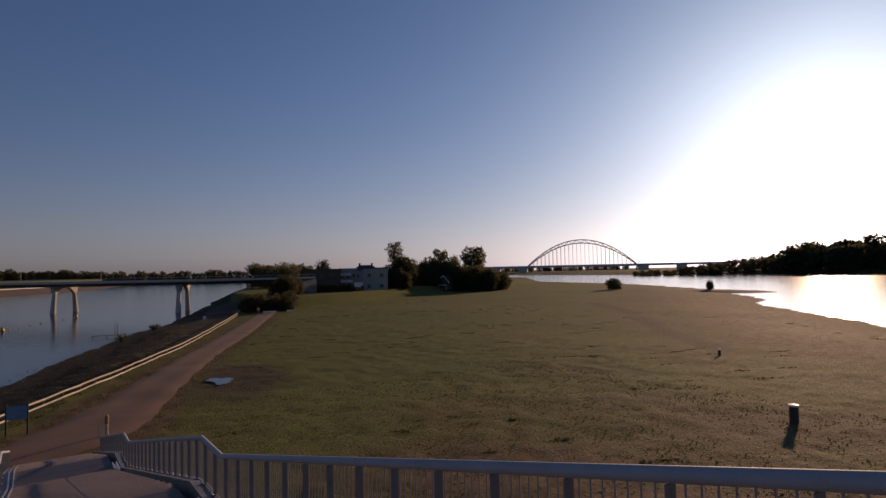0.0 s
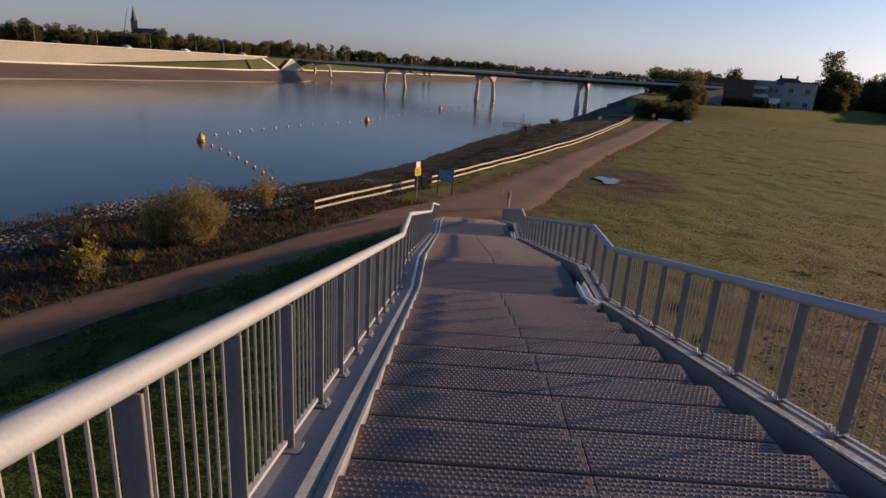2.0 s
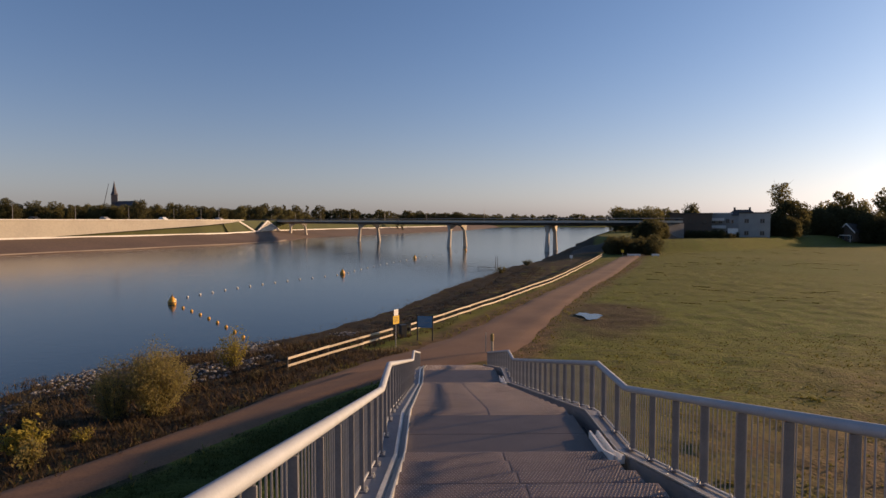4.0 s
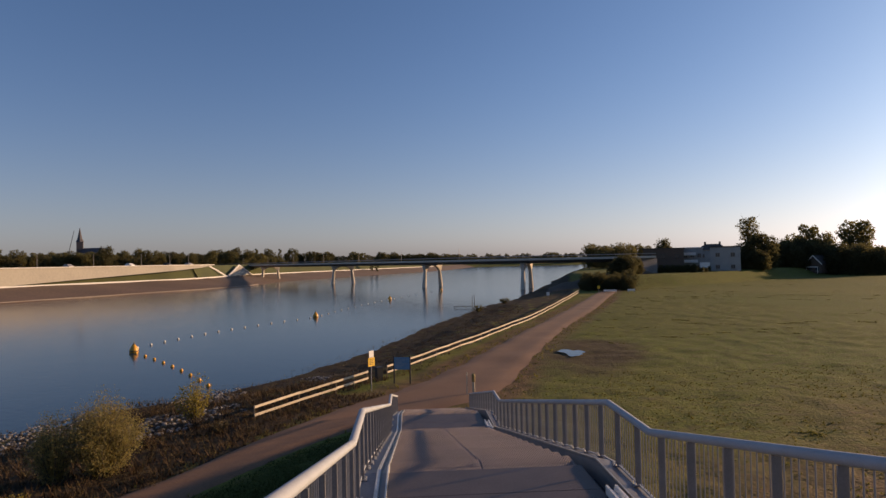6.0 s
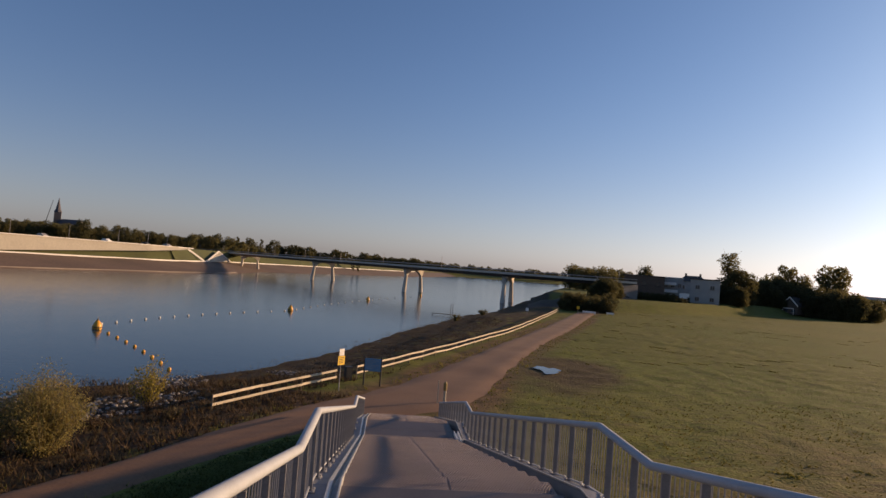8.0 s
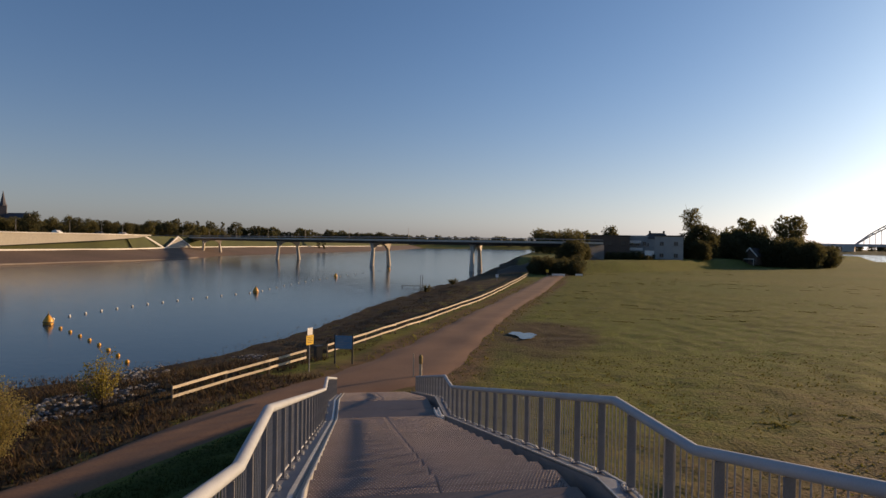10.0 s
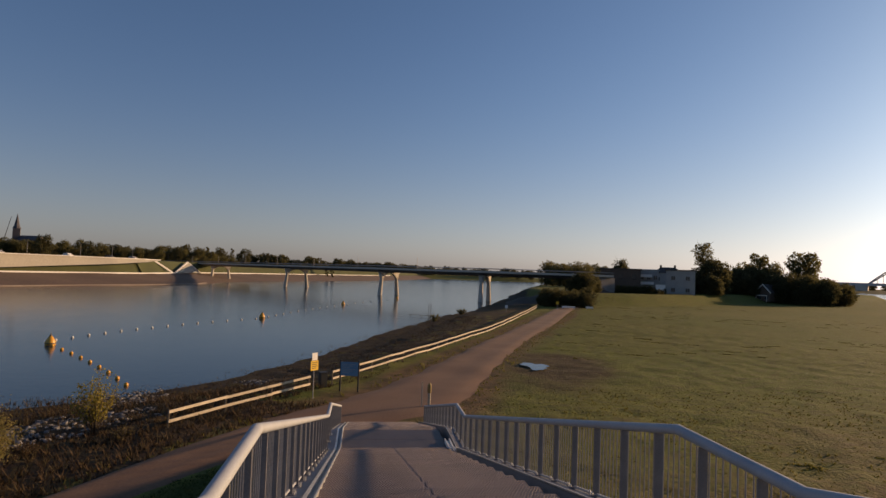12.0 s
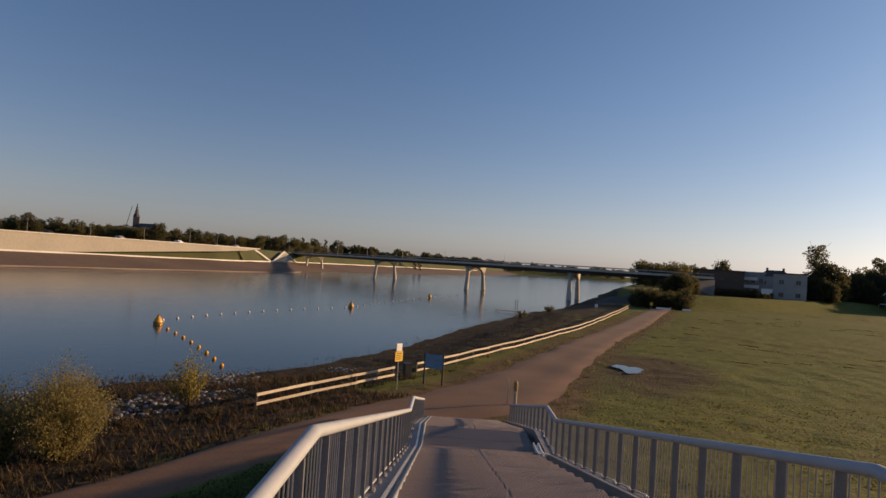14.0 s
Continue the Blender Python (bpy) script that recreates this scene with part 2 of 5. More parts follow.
M_GLASS = mat("window_glass", (0.03, 0.035, 0.04), 0.12, 0, None, 1, 5, 0.02)
M_ARCH = mat("arch_steel", (0.46, 0.45, 0.45), 0.6, 0.1, (0.38, 0.37, 0.37), 0.1, 2, 0.1)
M_SLATE = mat("church_slate", (0.07, 0.065, 0.075), 0.6, 0, (0.05, 0.045, 0.05), 0.3, 2, 0.2)

# mesh helpers ------------------------------------------------------------


def mesh_of(bm, name, material, smooth=False):
    me = bpy.data.meshes.new(name)
    bm.to_mesh(me)
    bm.free()
    for mm in (material if isinstance(material, (list, tuple)) else [material]):
        me.materials.append(mm)
    if smooth:
        me.polygons.foreach_set("use_smooth", [True] * len(me.polygons))
    return me


def part(name, bm, material, parent=None, label="", m=None, smooth=False, kind=""):
    """Links a bmesh, or a mesh, as one object under a thing or a part."""
    me = bm if isinstance(bm, bpy.types.Mesh) else mesh_of(bm, name, material, smooth)
    ob = new(name, me)
    if parent:
        ob.parent = parent
    if m is not None:
        ob.matrix_basis = m
    return tagged(ob, label, kind=kind)


def thing(name, label, category, group="", m=None, kind=""):
    ob = new(name)
    if m is not None:
        ob.matrix_basis = m
    return tagged(ob, label, category, group, kind)


def box(bm, x0, x1, y0, y1, z0, z1, bevel=0.0):
    vs = [bm.verts.new((x, y, z)) for z in (z0, z1) for y in (y0, y1) for x in (x0, x1)]
    fs = [bm.faces.new([vs[i] for i in q]) for q in ((0, 2, 3, 1), (4, 5, 7, 6), (0, 1, 5, 4), (2, 6, 7, 3), (0, 4, 6, 2), (1, 3, 7, 5))]
    if bevel:
        es = {e2 for f in fs for e2 in f.edges}
        bmesh.ops.bevel(bm, geom=list(es), offset=bevel, segments=1, affect="EDGES")
    return bm


def bbox(*a, bevel=0.0):
    return box(bmesh.new(), *a, bevel=bevel)


def prism(bm, profile, path, closed=True):
    """Sweeps a profile of (side, up) along points in space; side is level, up is z."""
    rings = []
    pts = [Vector(p) for p in path]
    for i, p in enumerate(pts):
        d = (pts[min(i + 1, len(pts) - 1)] - pts[max(i - 1, 0)])
        d.z = 0
        d.normalize()
        side = Vector((d.y, -d.x, 0))
        rings.append([bm.verts.new(p + side * u + Vector((0, 0, v))) for u, v in profile])
    n = len(profile)
    for r0, r1 in zip(rings, rings[1:]):
        for i in range(n if closed else n - 1):
            bm.faces.new((r0[i], r0[(i + 1) % n], r1[(i + 1) % n], r1[i]))
    if closed and n > 2:
        bm.faces.new(rings[0][::-1])
        bm.faces.new(rings[-1])
    return bm


def oval(a, b, n=12):
    return [(a * math.cos(2 * math.pi * i / n), b * math.sin(2 * math.pi * i / n)) for i in range(n)]


def tube(bm, p, q, r0, r1, n=6):
    p, q = Vector(p), Vector(q)
    d = (q - p).normalized()
    u = d.orthogonal().normalized()
    w = d.cross(u)
    rings = [[bm.verts.new(c + (u * math.cos(2 * math.pi * i / n) + w * math.sin(2 * math.pi * i / n)) * r) for i in range(n)] for c, r in ((p, r0), (q, r1))]
    for i in range(n):
        bm.faces.new((rings[0][i], rings[0][(i + 1) % n], rings[1][(i + 1) % n], rings[1][i]))
    bm.faces.new(rings[0][::-1])
    bm.faces.new(rings[1])
    return bm


def lathe(bm, profile, n=14):
    rings = [[bm.verts.new((r * math.cos(2 * math.pi * i / n), r * math.sin(2 * math.pi * i / n), z)) for i in range(n)] for r, z in profile]
    for r0, r1 in zip(rings, rings[1:]):
        for i in range(n):
            bm.faces.new((r0[i], r0[(i + 1) % n], r1[(i + 1) % n], r1[i]))
    bm.faces.new(rings[0][::-1])
    bm.faces.new(rings[-1])
    return bm


def from_arrays(name, verts, faces, material):
    me = bpy.data.meshes.new(name)
    me.from_pydata([tuple(v) for v in verts], [], faces)
    me.materials.append(material)
    me.update()
    return me


def polyline(pts):
    """Points at about one metre along a broken line, rounded at its corners."""
    p = np.array(pts, float)
    seg = np.r_[0, np.cumsum(np.linalg.norm(np.diff(p, axis=0), axis=1))]
    s = np.linspace(0, seg[-1], max(int(seg[-1]), 8))
    q = np.stack([np.interp(s, seg, p[:, k]) for k in range(p.shape[1])], 1)
    for _ in range(6):
        q[1:-1] = (q[:-2] + 2 * q[1:-1] + q[2:]) / 4
    return q


def side_of(line, x, y):
    """Signed distance of points to a broken line: above 0 to the right of its way."""
    best, sign = np.full(x.shape, 1e9), np.ones(x.shape)
    for (ax, ay), (bx, by) in zip(line[:-1], line[1:]):
        dx, dy = bx - ax, by - ay
        t = np.clip(((x - ax) * dx + (y - ay) * dy) / (dx * dx + dy * dy), 0, 1)
        d = np.hypot(x - ax - t * dx, y - ay - t * dy)
        s = np.sign((x - ax) * -dy + (y - ay) * dx) * -1
        near = d < best - 1e-9
        best, sign = np.where(near, d, best), np.where(near, s, sign)
    return best * sign
# ground, water, path -----------------------------------------------------
WATER_Z = -1.3
SHORE = [(-60, -900), (-45, -200), (-38, -40), (-33, 8), (-29.8, 21.8), (-27.4, 27.2), (-24.5, 33.5), (-17.5, 39.8), (-13, 46), (-8.4, 57.5), (-2.6, 75), (8.5, 107), (12.7, 119.5), (23, 139), (46, 206), (110, 390), (193, 610), (420, 1300)]
FAR_SHORE = [(-420, -900), (-250, -200), (-170, 60), (-131, 156), (-111, 195), (-83, 251), (-76, 276), (-76, 350), (-42, 440), (40, 640), (190, 1300)]
RIVER = [(-40, -900), (60, -200), (95, -20), (113, 22), (141, 47), (163, 70), (200, 90), (262, 142), (330, 240), (392, 420), (470, 640), (640, 1000), (860, 1600)]
RIVER_FAR = [(900, -900), (780, -200), (720, 80), (690, 330), (720, 600), (860, 1000), (1120, 1600)]
DIKE = [(40, 138), (63, 153), (80, 160), (101, 173), (150, 208), (215, 252), (330, 342)]


def smooth(x):
    x = np.clip(x, 0, 1)
    return x * x * (3 - 2 * x)


def waves(x, y):
    return 0.5 * np.sin(x * 0.21 + 1.3 * np.sin(y * 0.13)) + 0.3 * np.sin(y * 0.37 + x * 0.11) + 0.2 * np.sin(x * 0.9 + y * 0.6)


def height(x, y):
    """Height of the ground and how weedy and how bare it is."""
    s = side_of(SHORE, x, y) + 0.5 * waves(x * 2, y * 2)       # above 0 on the meadow
    f = -side_of(FAR_SHORE, x, y) + 0.6 * waves(x, y)          # above 0 on the far land
    r = -side_of(RIVER, x, y) + 1.5 * waves(x, y)              # above 0 on the meadow
    near = -2.6 + 1.25 * smooth((s + 4) / 4) + 1.45 * smooth(s / 13)
    near = np.minimum(near, -2.6 + 1.4 * smooth((r + 12) / 12) + 1.3 * smooth(r / 30))
    near = near - 0.34 * (1 - smooth((s - 8) / 26)) * smooth(s / 8)
    dk = -side_of(DIKE, x, y)
    near = near + 3.2 * smooth(dk / 6.5) * smooth((y - 110) / 30) * smooth((x - 57) / 9) * smooth(s / 10) * smooth(r / 20)
    near = near + 0.07 * waves(x * 0.8, y * 0.8) * smooth(s / 20) + 0.04 * waves(x * 3.1, y * 2.7) * smooth(s / 10)
    far = -3.2 + 12.0 * smooth((f - 34) / 40)
    g = side_of(RIVER_FAR, x, y)
    near = np.maximum(near, -2.8 + 6.0 * smooth((g + 10) / 60) + 15 * smooth((g - 10) / 90) * smooth((330 - y) / 180))
    z = np.where(f > -6, far, np.where(s > -6, near, -2.8))
    z = np.maximum(z, -2.8 + 7.5 * smooth((y - 900 - 0.1 * x) / 60) * (x < 420))
    zone = smooth(1 - (s - 8.5 - 10.0 * smooth((34 - y) / 8)) / 4) * (s > -8) * np.where((x > -8) & (y < 26), 0.0, 1.0)
    xf = np.interp(y, [34.3, 43.6, 60.6, 81.8, 115, 136.5, 170], [-4.6, 0.6, 9.4, 19.3, 32.8, 41.2, 50])
    zone = np.maximum(zone, 0.78 * smooth((xf - 0.2 - x) / 1.0) * (y > 33) * (y < 175) * (s > -8))
    zone = np.maximum(zone, 0.55 * smooth(1 - (r - 4) / 22))
    return z, zone, s, f, r


def axis_steps(lo, hi, fine_lo, fine_hi, step, grow):
    a = list(np.arange(fine_lo, fine_hi + 1e-6, step))
    d = step
    while a[-1] < hi:
        d *= grow
        a.append(min(a[-1] + d, hi))
    d, b = step, [fine_lo]
    while b[-1] > lo:
        d *= grow
        b.append(max(b[-1] - d, lo))
    return np.array(b[:0:-1] + a)


PATH_C = [(-26, -20, 2.3), (-19.2, -0.3, 1.8), (-15.4, 6.6, 1.55), (-12.3, 11.5, 1.5), (-10.2, 15.2, 1.5), (-7.5, 20.2, 1.7), (-4.2, 24.7, 2.5), (1.3, 29.6, 4.0), (5.5, 39.2, 3.1), (11.0, 52.6, 2.7), (18.1, 68.8, 2.4), (28.0, 89.9, 2.6), (36.4, 109.0, 2.5), (49, 138.3, 2.5), (58, 153, 2.4)]
gx = axis_steps(-3400, 3400, -42, 48, 0.6, 1.045)
gy = axis_steps(-900, 3600, -24, 110, 0.7, 1.045)
X, Y = np.meshgrid(gx, gy)
Z, ZONE, SH, FARS, RIV = height(X, Y)
pc = polyline(PATH_C)
pd = np.full(X.shape, 1e9)
for px_, py_, pw_ in pc[::3]:
    pd = np.minimum(pd, np.hypot(X - px_, Y - py_) - pw_)
# worn earth beside the path, at the foot of the steps and round the puddle
BARE = 0.9 * smooth(1 - pd / 2.8) * smooth((Y - 22) / 8) * smooth((X - 0.5 * (Y - 34)) / 2 + 1) + 0.55 * smooth(1 - np.hypot((X - 2) / 6, (Y - 27) / 7))
BARE = BARE + 0.75 * smooth(1 - (pd - 1.2) / 1.2) * smooth((Y - 20) / 6) * smooth((130 - Y) / 30) * (X < 0.3 + (Y - 30) * 0.52)
BARE = BARE + 0.95 * smooth((27 - Y + 0.25 * X) / 26) * smooth((X - 3) / 8) * (0.55 + 0.45 * waves(X * 0.35, Y * 0.5))
BARE = BARE + 1.0 * smooth(1 - (RIV - 32) / 22) * smooth((RIV + 4) / 4) * smooth((230 - Y) / 60) * (X > 40) * (0.75 + 0.35 * waves(X * 0.22, Y * 0.3))
BARE = np.clip(BARE + 0.25 * waves(X * 1.7, Y * 1.3) * (BARE > 0.05), 0, 0.9)
near_ = (X > -40) & (X < 60) & (Y > -24) & (Y < 125) & (SH > 3)
jy, jx = np.nonzero(near_)
Z[jy, jx] += [0.13 * noise.noise((a * 0.55, b * 0.55, 0.0)) + 0.11 * noise.noise((a * 1.3, b * 1.3, 5.0)) for a, b in zip(X[jy, jx], Y[jy, jx])] * smooth((pd[jy, jx] - 0.5) / 2)
nx, ny = len(gx), len(gy)
idx = np.arange(nx * ny).reshape(ny, nx)
quads = np.stack([idx[:-1, :-1], idx[:-1, 1:], idx[1:, 1:], idx[1:, :-1]], -1).reshape(-1, 4)
gm = from_arrays("ground", np.stack([X, Y, Z], -1).reshape(-1, 3), quads.tolist(), M_GROUND)
# dark trodden earth round the puddle
DAMP = smooth(1.65 - np.hypot((X - 14.8 - 0.3 * (Y - 43)) / 4.2, (Y - 43.5) / 7.5) + 0.35 * waves(X * 2.3, Y * 1.9)) * smooth((pd + 0.1) / 1.2)
TRACK = np.array([(66, 24), (74.4, 35.8), (78.5, 40.4), (97.6, 59.3), (111.6, 74.5), (128, 98)])
DAMP = np.maximum(DAMP, 0.85 * smooth(1.6 - np.abs(side_of(TRACK, X, Y)) / 1.5) * (X > 64) * (X < 130) * (Y < 105))
# long green grass between the stairs and the path, its colour darkened for stair shade
LUSH_SHADE = smooth((-X - 0.8) / 1.5) * smooth((pd - 0.2) / 0.8) * smooth((24.5 - Y) / 3) * smooth((X - 0.55 * (Y - 18) + 9.2) / 1.5)
for nm, arr in (("zone", ZONE), ("bare", BARE), ("lush_shade", LUSH_SHADE), ("damp", DAMP)):
    gm.attributes.new(nm, "FLOAT", "POINT").data.foreach_set("value", arr.astype(np.float32).ravel())
gm.polygons.foreach_set("use_smooth", [True] * len(gm.polygons))
gm.materials.append(M_BANK)
gm.materials.append(M_DIKE)
fq = FARS.ravel()[quads].mean(1)
mi = np.where(fq > 20, 2, 0)
gm.polygons.foreach_set("material_index", mi.astype(np.int32))
tagged(new("ground", gm), "flat short-grazed meadow with weedy river banks", "ground", kind="structure")

wm = bmesh.new()
bmesh.ops.create_grid(wm, x_segments=1, y_segments=1, size=4200)
tagged(part("water", wm, M_WATER, m=pose(0, 1000, WATER_Z)), "calm blue river water with faint ripples", "water", kind="structure")


def ground_z(x, y):
    return float(height(np.array([float(x)]), np.array([float(y)]))[0][0])


bm = bmesh.new()
rows_ = []
for i, (x, y, w) in enumerate(pc):
    d = pc[min(i + 1, len(pc) - 1)][:2] - pc[max(i - 1, 0)][:2]
    d = d / np.linalg.norm(d)
    row = []
    for k in np.linspace(-1, 1, 9):
        ww = w * k * (1 + 0.07 * math.sin(i * 0.9 + 2 * (k > 0)) * (abs(k) > 0.9))
        qx, qy = x + d[1] * ww, y - d[0] * ww
        row.append(bm.verts.new((qx, qy, ground_z(qx, qy) + 0.11 - 0.15 * abs(k) ** 6 - 0.02 * math.cos(k * 6))))
    rows_.append(row)
for r0, r1 in zip(rows_, rows_[1:]):
    for i in range(8):
        bm.faces.new((r0[i], r0[i + 1], r1[i + 1], r1[i]))
tagged(part("path", bm, M_PATH, smooth=True), "reddish brown gravel path along the bank", "path", kind="structure")

bm = bmesh.new()
ring = []
for i in range(40):
    a = 2 * math.pi * i / 40
    rr = 1 + 0.22 * math.sin(3 * a + 1) + 0.12 * math.sin(5 * a) + 0.08 * math.sin(9 * a + 2)
    ring.append(bm.verts.new((13.5 + 1.0 * rr * math.cos(a), 43.4 + 1.9 * rr * math.sin(a), 0.16)))
bm.faces.new(ring)
tagged(part("puddle", bm, M_PUDDLE), "shallow puddle on bare earth reflecting the sky", "puddle")

# stairs ------------------------------------------------------------------
W = 2.15
SLOPE = 0.231
Y2, Y1, Y3, Y4 = -2.3, -0.15, 12.6, 15.0      # ends of the upper and the lower landing
Z1, Z2 = 5.2, 5.2 - SLOPE * 12.75
Y5 = Y4 + Z2 / SLOPE
YTOP = -26.0


def walk_z(y):
    if y < Y2:
        return Z1 + SLOPE * (Y2 - y)
    if y < Y1:
        return Z1
    if y < Y3:
        return Z1 - SLOPE * (y - Y1)
    if y < Y4:
        return Z2
    return max(Z2 - SLOPE * (y - Y4), 0.0)


stairs = thing("staircase", "wide outdoor steel staircase with dotted anti-slip treads and landings", "staircase")
TX0, TX1 = -1.71, 1.60
RUN = 0.82


def plank_mesh(x0, x1, depth):
    bm = bmesh.new()
    box(bm, x0, x1, 0, depth, -0.045, 0.0, bevel=0.006)
    # raised anti-slip studs in staggered rows
    ny = 8
    for j in range(ny):
        y = 0.03 + j * (depth - 0.06) / (ny - 1)
        x = x0 + 0.03 + (0.0235 if j % 2 else 0)
        while x < x1 - 0.03:
            lo = [bm.verts.new((x + 0.0125 * c, y + 0.0125 * s, 0.0)) for c, s in ((1, 0), (0, 1), (-1, 0), (0, -1))]
            hi = [bm.verts.new((x + 0.0075 * c, y + 0.0075 * s, 0.011)) for c, s in ((1, 0), (0, 1), (-1, 0), (0, -1))]
            for i in range(4):
                bm.faces.new((lo[i], lo[(i + 1) % 4], hi[(i + 1) % 4], hi[i]))
            bm.faces.new(hi).material_index = 1
            x += 0.047
    return mesh_of(bm, "tread", [M_TREAD, M_STUD])


PL = {s: plank_mesh(*xs, 0.388) for s, xs in (("a", (TX0, -0.088)), ("b", (-0.08, TX1)))}
bm = bmesh.new()
box(bm, TX0, TX1, 0, 0.012, -0.19, -0.05)
RISER = mesh_of(bm, "riser", M_STRING)


def flight(ya, yb, za, zb):
    n = max(round((yb - ya) / RUN), 1)
    run, rise = (yb - ya) / n, (za - zb) / n
    for i in range(n):
        y, z = ya + i * run, za - i * rise
        # each step: a flat shelf that ends in a nose, two rows of two planks
        for row in range(2):
            for s in "ab":
                part("tread", PL[s], None, stairs, m=pose(0, y + row * (run / 2) + 0.005, z - rise * 0.5))
        part("riser", RISER, None, stairs, m=pose(0, y + run - 0.03, z - rise * 0.5))


flight(YTOP, Y2, walk_z(YTOP), Z1)
flight(Y1, Y3, Z1, Z2)
flight(Y4, Y5, Z2, 0.0)
M_LAND = mat("landing_steel", (0.128, 0.098, 0.092), 0.55, 0.3, (0.088, 0.068, 0.065), 1.5, 30, 0.2)
for ya, yb, z in ((Y2, Y1, Z1), (Y3, Y4, Z2)):
    h = (yb - ya) / 2
    for k in range(2):
        part("landing_plate", bbox(TX0, TX1, ya + k * h + 0.004, ya + (k + 1) * h - 0.004, z - 0.06, z, bevel=0.005), M_LAND, stairs)
LINE = [(YTOP, walk_z(YTOP)), (Y2, Z1), (Y1, Z1), (Y3, Z2), (Y4, Z2), (Y5, 0.0)]


def along(x, dz):
    return [(x, y, z + dz) for y, z in LINE]


def strip(name, profile, x, dz, material, parent, label=""):
    return part(name, prism(bmesh.new(), profile, along(x, dz)), material, parent, label)


# right: a tall stringer with a bright inner edge and a dark channel beside the treads
strip("stringer", [(-0.17, -0.42), (0.17, -0.42), (0.17, 0.06), (-0.17, 0.10)], 2.02, -0.01, M_STRING, stairs, "slate grey steel stringer")
strip("edge_trim", [(-0.012, -0.02), (0.012, -0.02), (0.012, 0.012), (-0.012, 0.012)], 1.862, 0.10, M_GUTTER, stairs, "bright stringer edge")
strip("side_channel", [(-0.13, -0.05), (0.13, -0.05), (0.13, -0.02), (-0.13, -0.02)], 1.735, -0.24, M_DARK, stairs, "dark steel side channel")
# left: a wide flange that carries the posts, then the wheel gutter with two bright lips
strip("stringer", [(-0.16, -0.42), (0.16, -0.42), (0.16, 0.02), (-0.16, 0.02)], -2.07, -0.01, M_STRING, stairs, "slate grey steel stringer with wide flange")
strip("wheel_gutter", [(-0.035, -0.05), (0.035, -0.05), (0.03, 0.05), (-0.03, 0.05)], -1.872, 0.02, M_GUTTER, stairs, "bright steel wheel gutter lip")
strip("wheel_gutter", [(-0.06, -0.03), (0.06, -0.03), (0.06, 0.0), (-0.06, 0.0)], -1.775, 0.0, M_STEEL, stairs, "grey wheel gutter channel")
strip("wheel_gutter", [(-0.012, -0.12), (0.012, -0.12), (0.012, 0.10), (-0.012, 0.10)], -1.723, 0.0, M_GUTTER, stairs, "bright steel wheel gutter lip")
# gutter pieces on the right of each landing, white to paint in steel's reflection
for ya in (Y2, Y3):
    part("landing_gutter", prism(bmesh.new(), [(-0.09, -0.02), (0.09, -0.02), (0.09, 0.12), (0.055, 0.12), (0.035, 0.04), (-0.035, 0.04), (-0.055, 0.12), (-0.09, 0.12)], [(1.70, ya - 0.6, walk_z(ya - 0.6)), (1.70, ya, walk_z(ya)), (1.70, ya + 0.9, walk_z(ya + 0.9))]), M_WHITE, stairs, "white gutter piece with steel's bright reflection put into its colour")

# legs under the landings
for y in (-20.0, -12.0, -1.0, 6.5, 13.7):
    for x in (-1.6, 1.6):
        z = walk_z(y)
        part("column", bbox(x - 0.12, x + 0.12, y - 0.12, y + 0.12, ground_z(x, y) - 0.2, z - 0.3, bevel=0.01), M_STRING, stairs)
    part("cross_beam", bbox(-1.9, 1.9, y - 0.1, y + 0.1, walk_z(y) - 0.45, walk_z(y) - 0.25), M_STRING, stairs)

# railings ----------------------------------------------------------------
RAIL_H = 1.02
RAIL_LINE = [(YTOP, 6.22 + SLOPE * (-1.82 - YTOP)), (-1.82, 6.22), (0.0, 6.22), (12.9, 3.24), (14.55, 3.24), (Y5, 3.24 - SLOPE * (Y5 - 14.55))]


def rail_z(y):
    return float(np.interp(y, [a for a, _ in RAIL_LINE], [b for _, b in RAIL_LINE]))


def rail_pose(x, y):
    """At the walking line, stretched so that the top meets the handrail."""
    z = walk_z(y)
    return Matrix.LocRotScale((x, y, z), None, (1, 1, (rail_z(y) - z) / RAIL_H))


BAY = 0.87


def bm_box_mesh(name, dims, material, bevel=0.0):
    return mesh_of(bbox(*dims, bevel=bevel), name, material)


POST = bm_box_mesh("post", (-0.05, 0.05, -0.009, 0.009, -0.16, RAIL_H - 0.05), M_POST, 0.003)
BALUSTER = mesh_of(tube(bmesh.new(), (0, 0, 0.1), (0, 0, RAIL_H - 0.04), 0.008, 0.008, 5), "baluster", M_STEEL)
bm = bmesh.new()
box(bm, -0.05, 0.10, -0.07, 0.07, 0.01, 0.03)
FOOT = mesh_of(bm, "foot_plate", M_STRING)
BOLT = mesh_of(tube(bmesh.new(), (0, 0, 0.03), (0, 0, 0.06), 0.018, 0.016, 6), "bolt", M_GUTTER)


